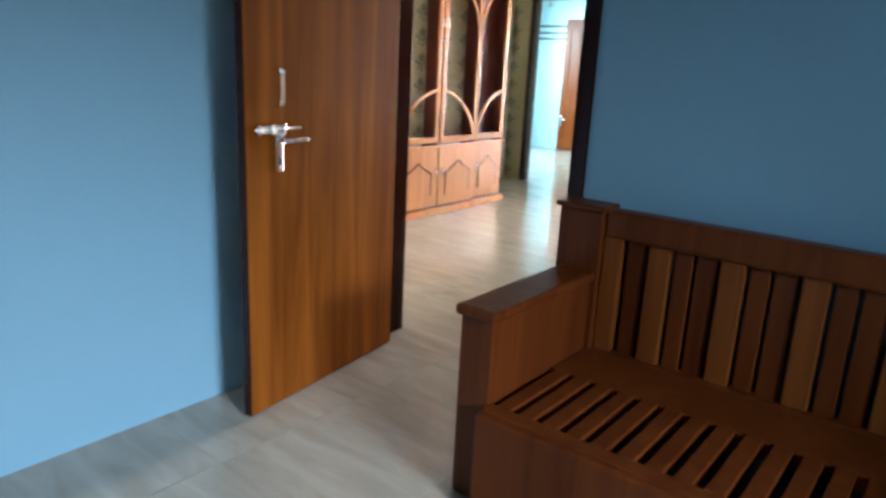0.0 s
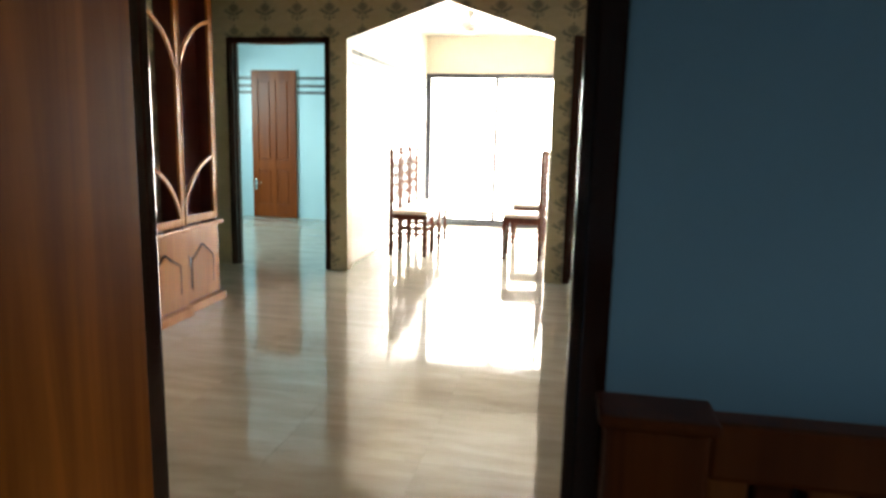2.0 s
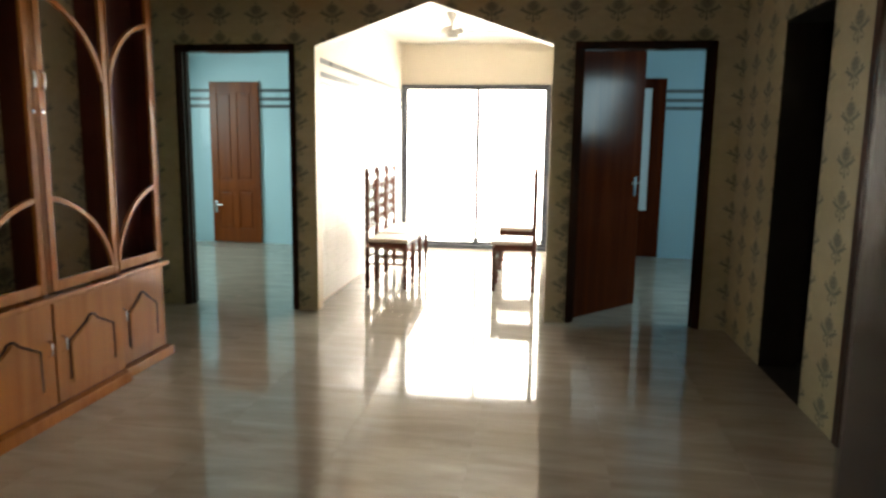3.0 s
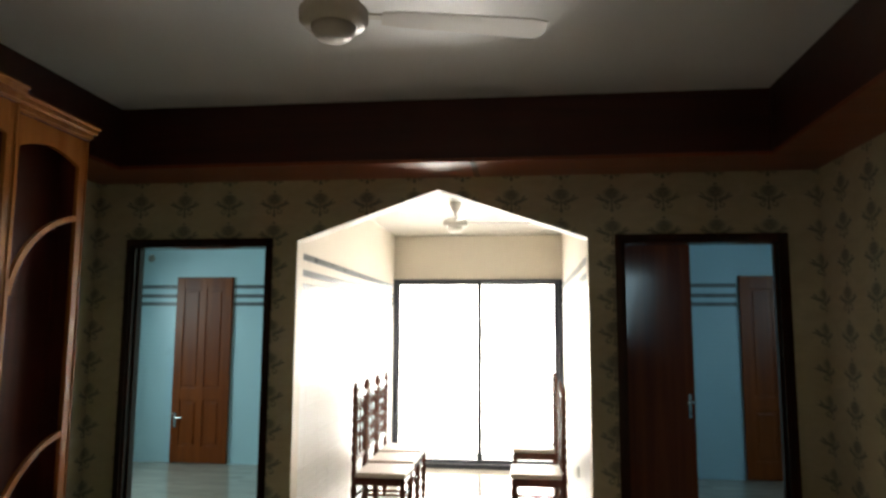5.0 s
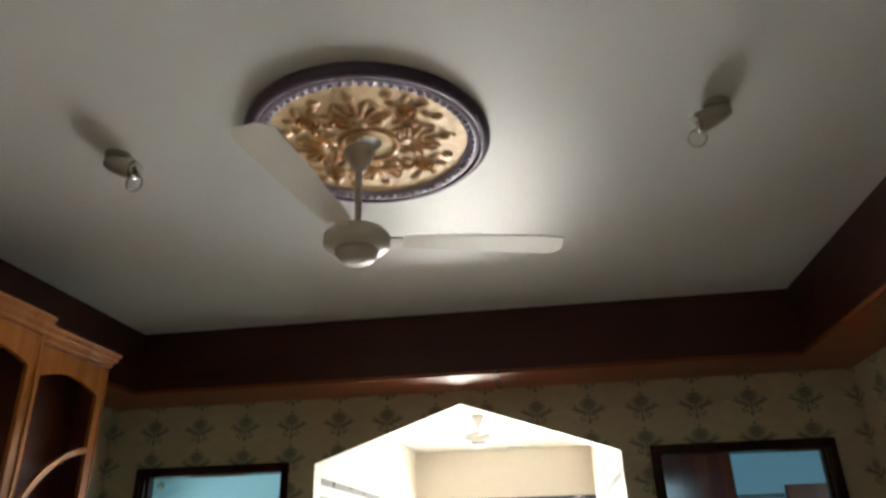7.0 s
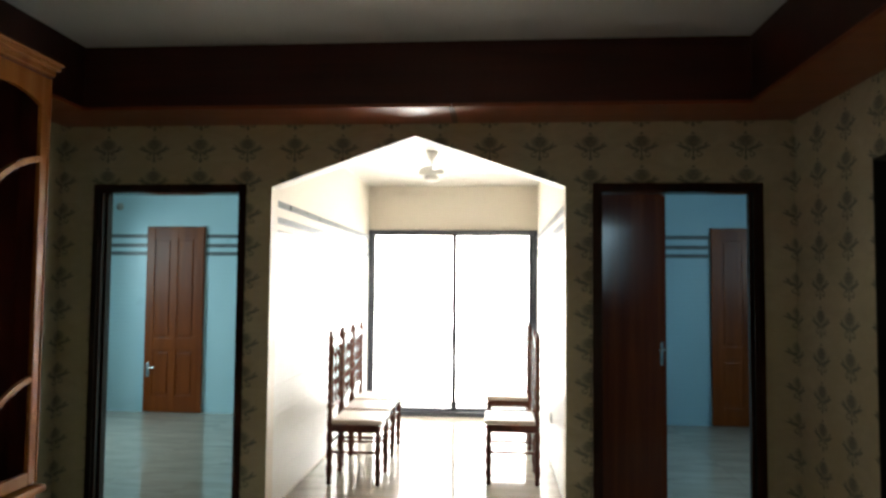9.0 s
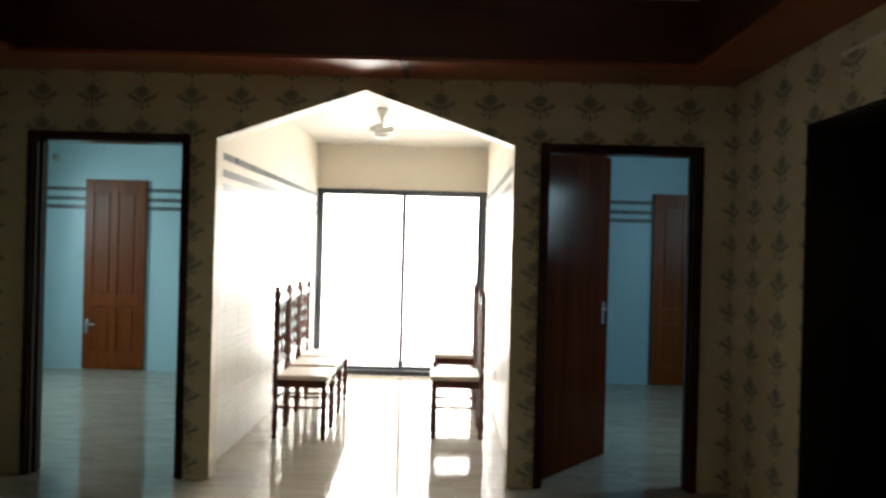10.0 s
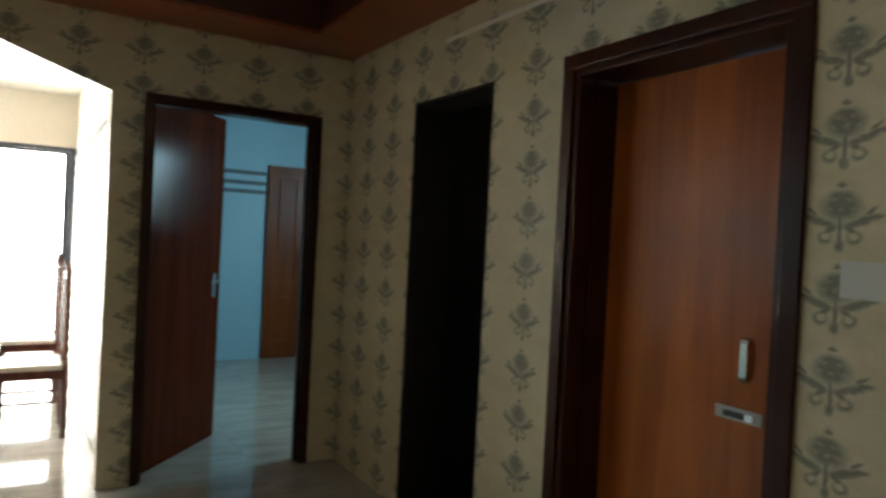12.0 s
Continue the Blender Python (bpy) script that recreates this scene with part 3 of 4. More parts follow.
bands("trim_right_room", [(1.085, 1.55, 3.495, 3.502), (2.35, 2.84, 3.495, 3.502), (3.59, 4.2, 3.495, 3.502)])


bm = B()
box(bm, GX1 - 0.03, GX1, 0.62, 0.65, 2.20, 2.29, 0.006), box(bm, GX1 - 0.055, GX1 - 0.03, 0.625, 0.645, 2.255, 2.28, 0.004)
tagged(part("wall_hook", bm, HOLDER_GREY), "small grey bracket on the gallery wall", "hook")
structure("trim_conduit", box(B(), HALL_E - 0.012, HALL_E - 0.0005, -2.75, -1.15, 2.385, 2.403, 0.003), WHITE_PLASTIC, "thin white casing strip along the papered wall")


# ---- wooden sofa ----
def wooden_sofa():
    x0, x1, back = 1.215, 3.08, -4.904
    ob = thing("wooden_sofa", pose(0, 0, 0), "dark orange-brown wooden sofa with slatted seat and back", "sofa")
    for s, a in ((1, x0), (-1, x1)):
        u = sorted((a + s * 0.03, a + s * 0.145))
        arm = part("arm_panel", box(B(), u[0], u[1], -5.60, back - 0.06, 0.0, 0.59, 0.008), SOFA_WOOD, ob)
        part("armrest", box(B(), a + s * 0.02, a + s * 0.16, -5.62, back - 0.10, 0.59, 0.625, 0.012), SOFA_WOOD, arm)
        post = part("back_post", box(B(), a, a + s * 0.165, back - 0.10, back, 0.0, 0.835, 0.008), SOFA_WOOD, ob)
        part("post_cap", box(B(), a - s * 0.012, a + s * 0.178, back - 0.115, back + 0.004, 0.835, 0.855, 0.007), SOFA_WOOD, post)
    part("top_rail", box(B(), x0 + 0.165, x1 - 0.165, back - 0.08, back - 0.01, 0.745, 0.845, 0.012), SOFA_WOOD, ob)
    part("bottom_rail", box(B(), x0 + 0.165, x1 - 0.165, back - 0.085, back - 0.02, 0.26, 0.34, 0.008), SOFA_WOOD, ob)
    part("front_rail", box(B(), x0 + 0.145, x1 - 0.145, -5.67, -5.63, 0.0, 0.335, 0.010), SOFA_WOOD, ob)
    part("seat_frame", box(box(B(), x0 + 0.145, x1 - 0.145, -5.635, -5.585, 0.28, 0.338, 0.006), x0 + 0.145, x1 - 0.145, -5.245, back - 0.085, 0.28, 0.338, 0.006), SOFA_WOOD, ob)
    x = x0 + 0.17
    while x < x1 - 0.2:
        part("seat_slat", box(B(), x, x + 0.048, -5.59, -5.24, 0.312, 0.342, 0.004), SOFA_WOOD, ob)
        x += 0.075
    for x in (x0 + 0.167, x1 - 0.232):
        part("back_stile", box(B(), x, x + 0.065, back - 0.078, back - 0.015, 0.335, 0.75, 0.006), SOFA_SLAT, ob)
    x = x0 + 0.248
    while x < x1 - 0.42:
        part("back_slat", box(B(), x, x + 0.064, back - 0.055, back - 0.002, 0.335, 0.75, 0.005), SOFA_WOOD, ob)
        part("front_slat", box(B(), x + 0.077, x + 0.151, back - 0.068, back - 0.02, 0.335, 0.75, 0.006), SOFA_SLAT, ob)
        part("back_slat", box(B(), x + 0.164, x + 0.221, back - 0.055, back - 0.002, 0.335, 0.75, 0.005), SOFA_WOOD, ob)
        x += 0.234
    return ob


wooden_sofa()


# ---- glazed showcase ----
def showcase_section(ob, y0, y1, front, back, top, flip, knob):
    """One glazed bay over a cupboard; it stands along y, its face towards +x."""
    h = 0.018
    body = part("carcass", box(box(box(box(B(), back, front - 0.02, y0, y0 + h, 0.06, top - 0.06), back, front - 0.02, y1 - h, y1, 0.06, top - 0.06), back, front - 0.02, y0 + h, y1 - h, top - 0.08, top - 0.06), back, front - 0.02, y0 + h, y1 - h, 0.06, 0.08), LINING_WOOD, ob, "dark red-brown inner lining")
    part("shelf", box(B(), back, front - 0.05, y0 + h, y1 - h, 0.60, 0.62), LINING_WOOD, body)
    if front < -1.48:
        part("back_panel", box(B(), back, back + 0.006, y0 + h, y1 - h, 0.62, top - 0.08), LINING_WOOD, body)
    part("plinth", box(B(), back, front + 0.035, y0 + 0.001, y1 + (0.03 if flip else -0.001), 0, 0.062, 0.008), SHOWCASE_WOOD, ob, "projecting pale plinth")
    part("counter_edge", box(B(), back, front + 0.03, y0 + 0.001, y1 + (0.025 if flip else -0.001), 0.59, 0.622, 0.010), SHOWCASE_WOOD, ob)
    for k, (out, z0, z1) in enumerate(((0.012, top - 0.062, top - 0.035), (0.03, top - 0.035, top - 0.012), (0.042, top - 0.012, top))):
        part("cornice", box(B(), back, front + out, y0 + 0.001, y1 + (out * 0.6 if flip else -0.001), z0, z1, 0.004), SHOWCASE_WOOD, ob)
    # cupboard door below
    low = part("cupboard_door", box(B(), front - 0.02, front, y0 + 0.006, y1 - 0.006, 0.075, 0.585, 0.004), SHOWCASE_WOOD, ob)
    a, b, c = y0 + 0.10, y1 - 0.10, (y0 + y1) / 2
    bm = B()
    bar(bm, [(a, 0.17), (a, 0.37), (c - 0.05, 0.435), (c - 0.02, 0.462), (c, 0.468), (c + 0.02, 0.462), (c + 0.05, 0.435), (b, 0.37), (b, 0.17)], 0.012, 0.006, "x")
    bm.transform(Matrix.Translation((front + 0.0015, 0, 0)))
    part("panel_groove", bm, FRAME_WOOD, low, "dark routed groove")
    inner = [(a + 0.012, 0.15), (b - 0.012, 0.15), (b - 0.012, 0.36), (c + 0.045, 0.42), (c, 0.452), (c - 0.045, 0.42), (a + 0.012, 0.36)]
    part("raised_panel", extrude(B(), inner, "x", front - 0.001, front + 0.007), SHOWCASE_WOOD, low)
    ky = y0 + 0.05 if knob < 0 else y1 - 0.05
    bm = B()
    bar(bm, [(0, 0), (0.022, 0.012), (0.026, 0.04), (0.022, 0.068), (0, 0.08)], 0.009, 0.012, "y")
    bm.transform(Matrix.Translation((front, ky, 0.33)))
    part("handle", bm, CHROME, low, "small chrome bow handle")
    # glazed door above
    zb, zt = 0.635, top - 0.075
    w = 0.06
    door = part("glazed_door", box(box(B(), front - 0.022, front, y0 + 0.004, y0 + w, zb, zt, 0.005), front - 0.022, front, y1 - w, y1 - 0.004, zb, zt, 0.005), SHOWCASE_WOOD, ob)
    part("door_rail", box(B(), front - 0.021, front - 0.001, y0 + w, y1 - w, zb, zb + 0.055, 0.004), SHOWCASE_WOOD, door)
    g0, g1 = y0 + w, y1 - w
    head = [(g0, zt), (g1, zt)] + [(g1 + (g0 - g1) * i / 8, zt - 0.13 + 0.045 * math.sin(math.pi * i / 8)) for i in range(9)]
    part("door_head", extrude(B(), head, "x", front - 0.021, front - 0.001), SHOWCASE_WOOD, door)
    far, near = (g1, g0) if flip else (g0, g1)
    for hi, lo in ((2.05, 1.68), (1.09, 0.69)):
        bm = B()
        pts = [(far + (near - far) * (0.8 * math.sin(s) + 0.2 * s / 1.571), lo + (hi - lo) * (0.7 * math.cos(s) + 0.3 * (1 - s / 1.571))) for s in [1.571 * i / 12 for i in range(13)]]
        bar(bm, pts, 0.026, 0.018, "x")
        bm.transform(Matrix.Translation((front - 0.011, 0, 0)))
        part("curved_bar", bm, SHOWCASE_WOOD, door)
    if front > -1.48:
        hy = y0 + 0.03 if knob < 0 else y1 - 0.03
        bm = B()
        bar(bm, [(0, 0), (0.02, 0.012), (0.024, 0.045), (0.02, 0.078), (0, 0.09)], 0.009, 0.012, "y")
        bm.transform(Matrix.Translation((front, hy, 1.60)))
        part("door_handle", bm, CHROME, door, "small chrome bow handle")
        part("lock", lathe(B(), [(0.011, 0), (0.011, 0.006), (0.008, 0.008)], Matrix.Translation((front, hy, 1.50)) @ Matrix.Rotation(radians(90), 4, "Y"), 14), CHROME, door, "round chrome lock")
    for yy in (y0 + 0.012, y1 - 0.012):
        part("bead", box(B(), front - 0.002, front + 0.006, yy - 0.005, yy + 0.005, zb, zt, 0.003), SHOWCASE_WOOD, door)


showcase = thing("showcase", pose(0, 0, 0), "orange varnished wooden showcase with curved door bars, unglazed", "cabinet")
showcase_section(showcase, -1.823, -1.325, -1.495, -1.63, 2.495, True, -1)
showcase_section(showcase, -2.385, -1.825, -1.455, -1.63, 2.51, False, -1)
showcase_section(showcase, -2.945, -2.387, -1.455, -1.63, 2.51, True, 1)
showcase_section(showcase, -3.433, -2.947, -1.495, -1.63, 2.495, False, 1)


# ---- dining chairs ----
def turned_leg(h, r, beads):
    rows = [(r * 0.75, 0), (r * 0.85, 0.02), (r * 0.6, 0.04)]
    for i in range(beads):
        z = 0.05 + (h - 0.06) * i / beads
        d = (h - 0.06) / beads
        rows += [(r * 0.72, z), (r * 1.0, z + d * 0.35), (r * 1.0, z + d * 0.6), (r * 0.7, z + d * 0.95)]
    rows += [(r * 0.8, h)]
    return rows


def dining_chair(m):
    """A chair that faces +x, its back at x = 0, width along y; origin at the floor under a back corner."""
    ob = thing("dining_chair", m, "dark wooden dining chair with turned posts and pale seat", "chair", "chairs along the gallery walls")
    w, dp = 0.40, 0.41
    for y in (0.02, w - 0.02):
        part("back_post", lathe(B(), turned_leg(0.42, 0.025, 3) + [(0.022, 0.425), (0.022, 0.50)] + [(r, z + 0.50) for r, z in turned_leg(0.56, 0.024, 7)] + [(0.022, 1.065), (0.022, 1.11), (0.012, 1.12), (0.018, 1.135), (0.006, 1.15)], Matrix.Translation((0.02, y, 0)), 12), CHAIR_WOOD, ob, smooth=True)
        part("front_leg", lathe(B(), turned_leg(0.40, 0.025, 4) + [(0.022, 0.405), (0.022, 0.44)], Matrix.Translation((dp - 0.02, y, 0)), 12), CHAIR_WOOD, ob, smooth=True)
        part("side_apron", box(B(), 0.03, dp - 0.03, y - 0.011, y + 0.011, 0.39, 0.45, 0.004), CHAIR_WOOD, ob)
        for z in (0.24,):
            part("side_stretcher", lathe(B(), [(0.008, 0), (0.012, 0.06), (0.008, 0.12), (0.012, 0.20), (0.008, 0.28), (0.012, 0.32), (0.008, dp - 0.04)], Matrix.Translation((0.02, y, z)) @ Matrix.Rotation(radians(90), 4, "Y"), 8), CHAIR_WOOD, ob, smooth=True)
    for x in (0.02, dp - 0.02):
        part("apron", box(B(), x - 0.011, x + 0.011, 0.03, w - 0.03, 0.39, 0.45, 0.004), CHAIR_WOOD, ob)
    part("cross_stretcher", box(B(), dp - 0.035, dp - 0.015, 0.03, w - 0.03, 0.29, 0.31, 0.004), CHAIR_WOOD, ob)
    part("rear_stretcher", box(B(), 0.01, 0.03, 0.03, w - 0.03, 0.29, 0.31, 0.004), CHAIR_WOOD, ob)
    part("seat", box(B(), 0.035, dp + 0.012, 0.0, w, 0.45, 0.485, 0.012), SEAT_PAD, ob, "pale padded seat")
    crest = [(0.03, 1.03), (w - 0.03, 1.03), (w - 0.03, 1.07), (w * 0.7, 1.085), (w * 0.5, 1.10), (w * 0.3, 1.085), (0.03, 1.07)]
    part("crest_rail", extrude(B(), crest, "x", 0.010, 0.030), CHAIR_WOOD, ob)
    part("lower_rail", box(B(), 0.010, 0.030, 0.03, w - 0.03, 0.56, 0.60, 0.004), CHAIR_WOOD, ob)
    for i in range(3):
        y = 0.10 + i * (w - 0.20) / 2
        part("spindle", lathe(B(), [(0.007, 0), (0.012, 0.05), (0.008, 0.10), (0.013, 0.15), (0.008, 0.20), (0.013, 0.25), (0.008, 0.30), (0.012, 0.36), (0.008, 0.44)], Matrix.Translation((0.02, y, 0.595)), 8), CHAIR_WOOD, ob, smooth=True)
    return ob


chair = dining_chair(pose(-0.765, 0.92, 0))
copy_thing(chair, pose(-0.785, 1.425, 0))
copy_thing(chair, pose(-0.800, 1.915, 0))
copy_thing(chair, pose(0.845, 1.445, 0, 0, 0, 180))
copy_thing(chair, pose(0.84, 2.55, 0, 0, 0, 180))


# ---- ceiling things ----
def ceiling_fan(m, turns, rod, pitch, enamel=FAN_ENAMEL):
    ob = thing("ceiling_fan", m, "cream enamelled ceiling fan at rest, two blades fitted", "fan")
    part("canopy", lathe(B(), [(0.018, -0.085), (0.026, -0.075), (0.048, -0.025), (0.054, -0.006), (0.05, 0)], n=20), enamel, ob, smooth=True)
    part("down_rod", lathe(B(), [(0.012, -rod), (0.012, -0.05)], n=12), enamel, ob, smooth=True)
    part("motor", lathe(B(), [(0.02, -rod - 0.005), (0.06, -rod - 0.012), (0.095, -rod - 0.03), (0.108, -rod - 0.045), (0.108, -rod - 0.075), (0.095, -rod - 0.09), (0.06, -rod - 0.095)], n=32), enamel, ob, smooth=True)
    part("bottom_cup", lathe(B(), [(0.03, -rod - 0.135), (0.055, -rod - 0.128), (0.068, -rod - 0.108), (0.07, -rod - 0.092)], n=28), enamel, ob, "glossy bottom cover", smooth=True)
    for turn in turns:
        r = Matrix.Rotation(radians(turn), 4, "Z")
        bm = B()
        outline = [(0.15, -0.040), (0.22, -0.052), (0.62, -0.068), (0.675, -0.056), (0.688, 0.02), (0.665, 0.060), (0.22, 0.050), (0.15, 0.040)]
        extrude(bm, outline, "z", -0.0015, 0.0015)
        bm.transform(Matrix.Translation((0, 0, -rod - 0.055)) @ r @ Matrix.Rotation(radians(pitch), 4, "X"))
        blade = part("blade", bm, enamel, ob)
        bm = B()
        box(bm, 0.09, 0.21, -0.018, 0.018, -0.004, 0.003, 0.0015)
        bm.transform(Matrix.Translation((0, 0, -rod - 0.05)) @ r @ Matrix.Rotation(radians(3), 4, "X"))
        part("blade_bracket", bm, enamel, blade)
    return ob


FAN_X, FAN_Y = -0.05, -2.27
fan = ceiling_fan(pose(FAN_X, FAN_Y, CEIL_Z - 0.03), (15, -97), 0.285, -2)
ceiling_fan(pose(-0.05, 1.6, 2.655), (2, -72), 0.125, 14, WHITE_ENAMEL)


def ceiling_medallion():
    ob = thing("ceiling_medallion", pose(FAN_X + 0.035, FAN_Y - 0.01, CEIL_Z), "round gilded relief medallion with a purple-brown beaded rim", "ceiling rose")
    purple = plain("rim_paint", (0.10, 0.07, 0.13), 0.3, 0, 0.15, 0.03)
    lilac = plain("rim_lilac", (0.60, 0.57, 0.76), 0.3, 0, 0.15, 0.03)
    R = 0.415
    def ring(rows, n=64):
        bm = B()
        loops = [[bm.verts.new((r * math.cos(2 * math.pi * i / n), r * math.sin(2 * math.pi * i / n), z)) for i in range(n)] for r, z in rows]
        for p, q in zip(loops, loops[1:] + loops[:1]):
            for i in range(n):
                bm.faces.new((p[i], p[(i + 1) % n], q[(i + 1) % n], q[i]))
        bmesh.ops.recalc_face_normals(bm, faces=bm.faces[:])
        return bm
    part("rim", ring([(R, 0), (R, -0.018), (R - 0.012, -0.030), (R - 0.028, -0.034), (R - 0.036, -0.030), (R - 0.036, 0)]), purple, ob, "dark purple-brown moulded rim", True)
    inner = part("inner_rim", ring([(R - 0.036, 0), (R - 0.036, -0.026), (R - 0.048, -0.032), (R - 0.075, -0.024), (R - 0.08, 0)]), lilac, ob, "lilac beaded inner rim", True)
    bead = None
    for i in range(72):
        a = 2 * math.pi * i / 72
        if bead is None:
            bm = B()
            bmesh.ops.create_icosphere(bm, subdivisions=1, radius=0.010)
            bead = mesh_of("bead", bm, lilac, True)
        o = new("bead", bead)
        o.parent, o.location = inner, ((R - 0.062) * math.cos(a), (R - 0.062) * math.sin(a), -0.032)
    rr = R - 0.078
    lobes = []

    def lobe(u, v, length, width, turn, height=1.0):
        """A raised leaf: centre, half length, half width, turn in its eighth of the plate."""
        lobes.append((u, v, length, width, math.cos(turn), math.sin(turn), height))

    for k in range(-3, 4):
        lobe(0.135 + 0.060 * math.cos(k * 0.42), 0.060 * math.sin(k * 0.42), 0.062 - 0.006 * abs(k), 0.010, k * 0.42)
    for k in (-1, 1):
        lobe(0.125, 0.052 * k, 0.045, 0.011, 1.1 * k)
        lobe(0.150, 0.082 * k, 0.024, 0.009, 2.3 * k)
        lobe(0.225, 0.040 * k, 0.020, 0.008, 0.9 * k, 0.8)
    lobe(0.262, 0, 0.022, 0.014, 0)
    lobe(0.287, 0, 0.014, 0.008, 0, 0.7)
    lobe(0.120, 0, 0.030, 0.024, 0, 0.7)
    diagonal = []
    rose_r = 0.228
    for k in range(7):
        a = k * 2 * math.pi / 7 + 0.3
        diagonal.append((rose_r + 0.062 * math.cos(a), 0.066 * math.sin(a), 0.024, 0.010, math.cos(a + 0.4), math.sin(a + 0.4), 0.85))
    for k in (-1, 1):
        diagonal.append((0.262, 0.098 * k, 0.020, 0.016, 1.0, 0.0, 0.8))
        diagonal.append((0.200, 0.100 * k, 0.034, 0.007, math.cos(1.2 * k), math.sin(1.2 * k), 0.7))
        diagonal.append((0.135, 0.034 * k, 0.030, 0.008, math.cos(0.5 * k), math.sin(0.5 * k), 0.8))
    n, rings = 288, 96
    rad = np.linspace(0.045, rr, rings + 1)[:, None]
    ang = np.linspace(0, 2 * math.pi, n, endpoint=False)[None, :]
    high = np.zeros((rings + 1, n))

    def raise_lobes(rows, start):
        fold = (ang - start + math.pi / 4) % (math.pi / 2) - math.pi / 4
        u, v = rad * np.cos(fold), rad * np.sin(fold)
        for cu, cv, length, width, c, s, height in rows:
            p, q = ((u - cu) * c + (v - cv) * s) / length, ((v - cv) * c - (u - cu) * s) / width
            d = p * p + q * q
            np.maximum(high, height * np.sqrt(np.clip(1 - d, 0, 1)) * (1 - 0.45 * np.exp(-(q * 5) ** 2)), out=high)
        return u, v

    raise_lobes(lobes, 0.0)
    u, v = raise_lobes(diagonal, math.pi / 4)
    d, turn = np.hypot(u - rose_r, v), np.arctan2(v, u - rose_r)
    rose = np.where(d < 0.042, (0.55 + 0.45 * np.sin(d * 420 + turn * 2)) * np.clip((0.046 - d) * 90, 0, 1.1), 0)
    high = np.maximum(high, rose)
    high = np.maximum(high, np.where(abs(rad - 0.095) < 0.012, 0.8 * np.cos((rad - 0.095) * 130), 0) + 0 * ang)
    high *= np.clip((rr - rad) / 0.02, 0, 1)
    bm = B()
    rows = [[bm.verts.new((float(rad[j, 0] * math.cos(ang[0, i])), float(rad[j, 0] * math.sin(ang[0, i])), -0.012 - 0.015 * float(high[j, i]))) for i in range(n)] for j in range(rings + 1)]
    for p, q in zip(rows, rows[1:]):
        for i in range(n):
            bm.faces.new((p[i], q[i], q[(i + 1) % n], p[(i + 1) % n]))
    part("relief", bm, GILT, ob, "cream and gold carved leaf relief", True)
    return ob


def gilt():
    m = Nodes("gilded_relief")
    sep = m.t.nodes.new("ShaderNodeSeparateXYZ")
    tc = m.t.nodes.new("ShaderNodeTexCoord")
    m.link(tc.outputs["Object"], sep.inputs[0])
    low = m.ramp(m.math("MULTIPLY", sep.outputs[2], -1.0), 0.013, 0.025)
    patch = m.ramp(m.noise(m.coords(), 14.0, 3, 0.5, 1.0), 0.42, 0.58)
    f = m.math("MINIMUM", m.math("ADD", m.math("MULTIPLY", low, 0.8), m.math("MULTIPLY", patch, 0.3)), 1.0)
    return m.set(m.mix(f, (0.96, 0.75, 0.45), (0.60, 0.24, 0.045)), 0.27, 0.08)


GILT = gilt()
ceiling_medallion()


def ceiling_spot(m):
    """An angled lamp holder that points along +x from its ceiling base, with a wire ring under its mouth."""
    ob = thing("ceiling_lamp_holder", m, "small grey angled lamp holder with a wire ring, unlit", "lamp", "lamp holders on the tray ceiling")
    part("base", lathe(B(), [(0.030, -0.016), (0.042, -0.012), (0.045, 0)], n=20), HOLDER_GREY, ob, smooth=True)
    tilt = Matrix.Translation((-0.015, 0, -0.03)) @ Matrix.Rotation(radians(112), 4, "Y")
    part("barrel", lathe(B(), [(0.024, -0.02), (0.030, 0), (0.034, 0.03), (0.036, 0.075), (0.033, 0.085)], tilt, 18), HOLDER_GREY, ob, smooth=True)
    part("mouth", lathe(B(), [(0.031, 0.084), (0.031, 0.098), (0.024, 0.101)], tilt, 18), CHROME, ob, "bright metal mouth", True)
    bm = B()
    pts = [(0.028 * math.cos(a), 0.031 * math.sin(a)) for a in [2 * math.pi * i / 18 for i in range(19)]]
    bar(bm, pts, 0.006, 0.006, "y")
    bm.transform(Matrix.Translation((0.075, 0, -0.115)))
    part("wire_ring", bm, HOLDER_GREY, ob)
    return ob


spot = ceiling_spot(pose(-0.90, -2.35, CEIL_Z, 0, 0, 5))
copy_thing(spot, pose(1.135, -2.28, CEIL_Z, 0, 0, 172))
wall_spot = copy_thing(spot, pose(-3.95, 3.545, 2.40, 0, -90, 90))
tagged(wall_spot, "small grey lamp holder on the tiled wall, unlit", group="lamp holders in the tiled room")

# ---- floor slab and tiles ----
slab = B()
for x0, x1, y0, y1 in FLOOR_PLAN:
    box(slab, x0, x1, y0, y1, -0.12, -0.0025)
floor = structure("floor", slab, GROUT, "glossy streaked beige tile floor")
TILES = {}


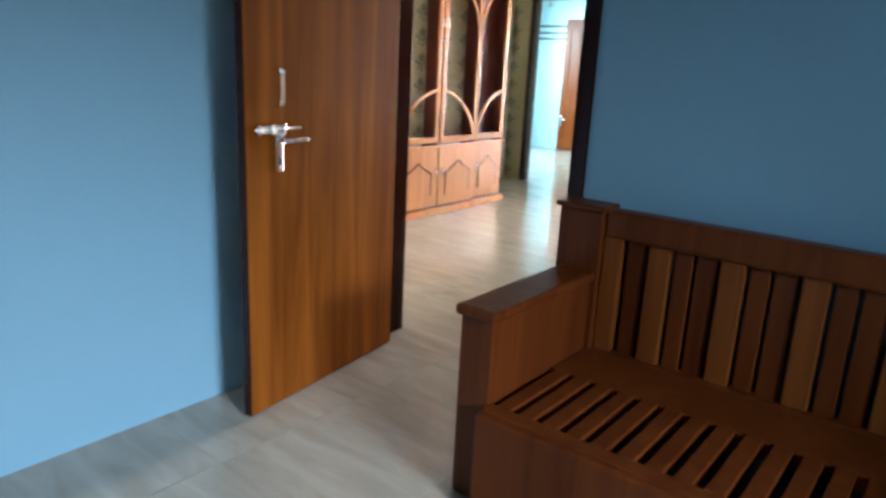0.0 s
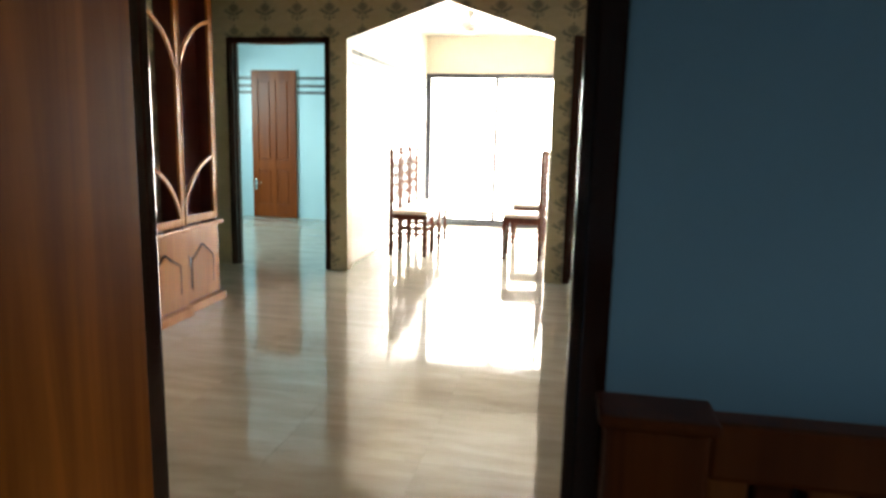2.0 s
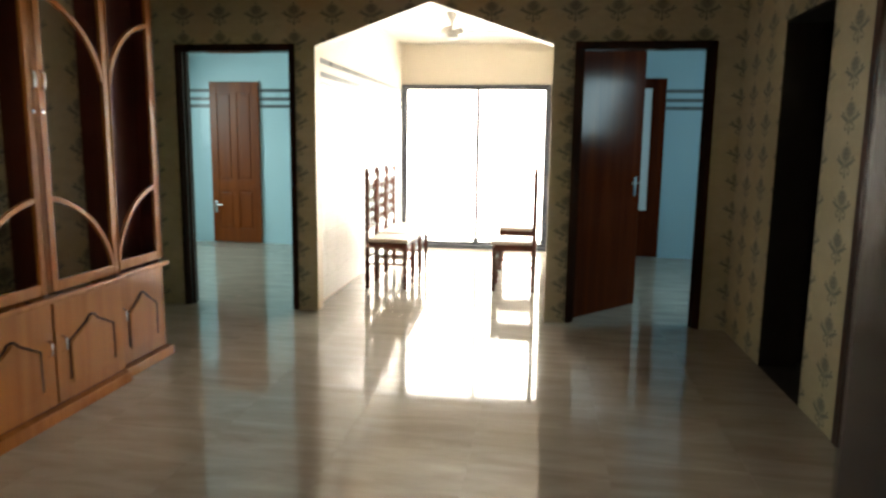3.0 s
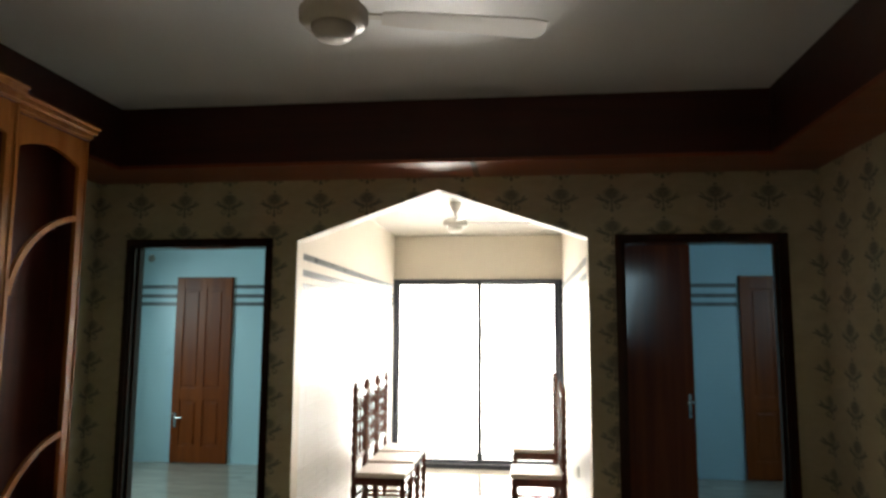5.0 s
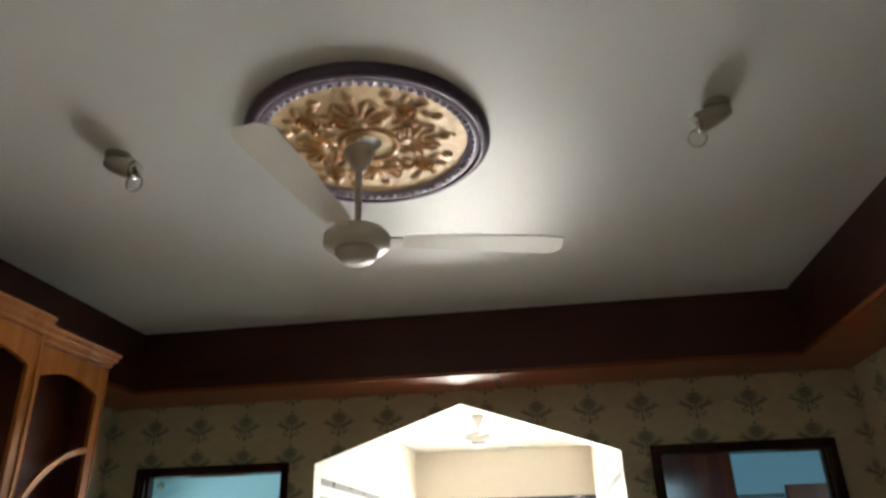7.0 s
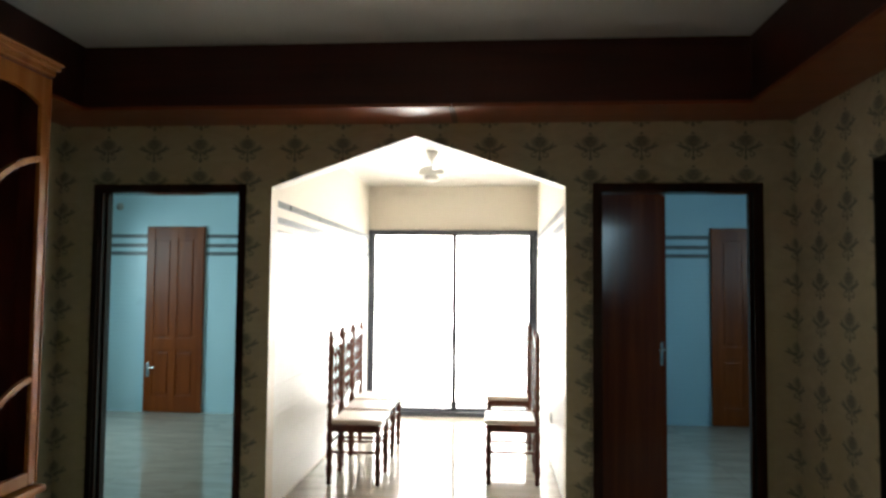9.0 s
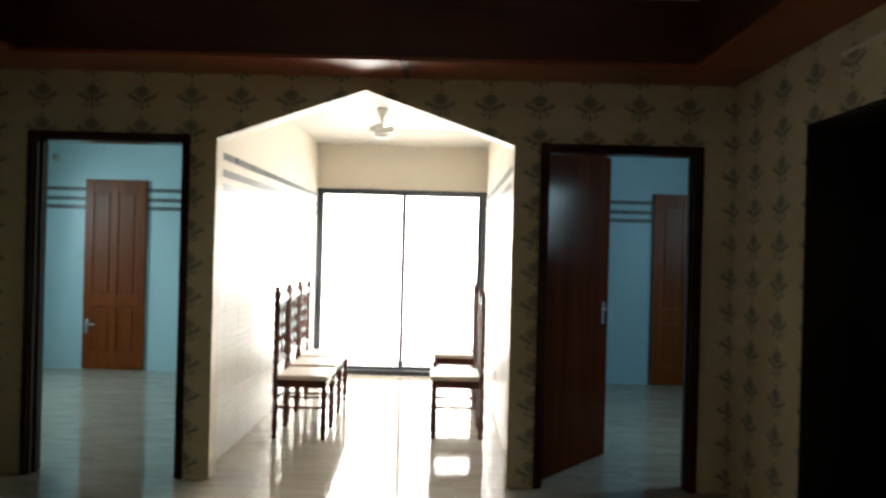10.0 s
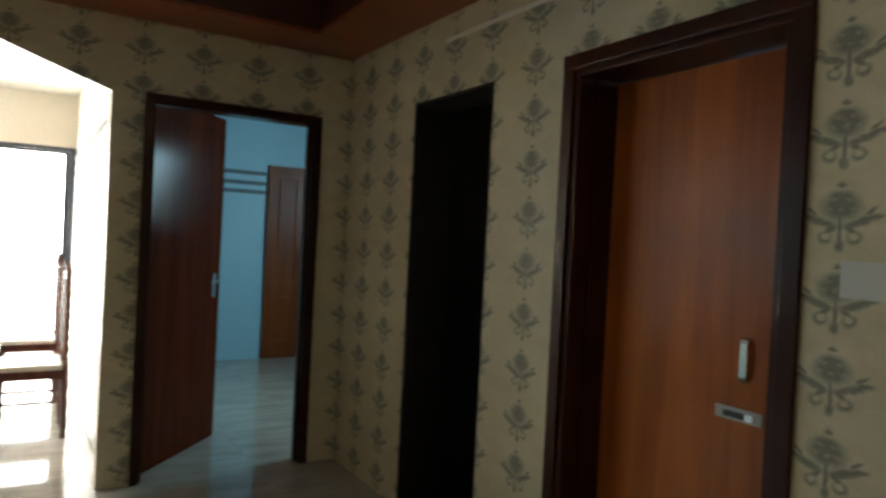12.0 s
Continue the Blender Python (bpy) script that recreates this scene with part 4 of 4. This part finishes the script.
def lay_tiles(x0, x1, y0, y1, ox, oy, size=0.6):
    i0, i1 = math.floor((x0 - ox) / size), math.ceil((x1 - ox) / size)
    j0, j1 = math.floor((y0 - oy) / size), math.ceil((y1 - oy) / size)
    g = 0.0006
    for i in range(i0, i1):
        for j in range(j0, j1):
            a, b = max(x0, ox + i * size + g), min(x1, ox + (i + 1) * size - g)
            c, d = max(y0, oy + j * size + g), min(y1, oy + (j + 1) * size - g)
            if b - a < 0.01 or d - c < 0.01:
                continue
            key = (round(b - a, 3), round(d - c, 3))
            if key not in TILES:
                bm = B()
                box(bm, 0, b - a, 0, d - c, -0.01, 0, 0.0008)
                TILES[key] = mesh_of("tile", bm, FLOOR_TILE)
            o = new("tile", TILES[key])
            o.parent, o.location = floor, (a, c, 0)


for x0, x1, y0, y1 in FLOOR_PLAN:
    lay_tiles(x0, x1, y0, y1, 0.0, 0.0)


# ---- glazed tiles on the gallery walls ----
def wall_tiles(parent, x, side):
    bm = B()
    box(bm, 0, side * 0.006, 0.0012, 0.2988, 0.001, 0.199, 0.001)
    tile = mesh_of("tile", bm, WALL_TILE)
    for j in range(12):
        for k in range(9):
            o = new("tile", tile)
            o.parent, o.location = parent, (x, 0.132 + j * 0.299, 0.02 + k * 0.2)


wall_tiles(GALLERY_W, GX0, 1)
wall_tiles(GALLERY_E, GX1, -1)


# ---- blank plate on the papered wall ----
plate = thing("wall_plate", pose(HALL_E, -3.17, 1.375), "pale blank plastic plate on the floral wallpaper", "wall plate")
part("cover", box(B(), -0.010, 0.0, -0.08, 0.08, -0.042, 0.042, 0.003), PLATE_PLASTIC, plate)
part("rim", box(B(), -0.0045, 0.0, -0.084, 0.084, -0.046, 0.046, 0.002), PLATE_PLASTIC, plate)


# ---- socket low on the gallery wall ----
socket = thing("wall_socket", pose(GX1 - 0.006, 1.65, 0.40), "small grey plastic socket low on the glazed tile wall", "socket")
part("cover", box(B(), -0.010, 0.0, -0.042, 0.042, -0.042, 0.042, 0.003), PLATE_PLASTIC, socket)
part("switch", box(B(), -0.014, -0.009, 0.012, 0.030, -0.018, 0.018, 0.002), WHITE_PLASTIC, socket, "white rocker switch")
for y, z in ((-0.018, 0.014), (-0.028, -0.010), (-0.008, -0.010)):
    part("hole", lathe(B(), [(0.004, -0.0115), (0.004, -0.009)], Matrix.Translation((0, y, z)) @ Matrix.Rotation(radians(90), 4, "Y"), 10), BLACK_PLASTIC, socket)
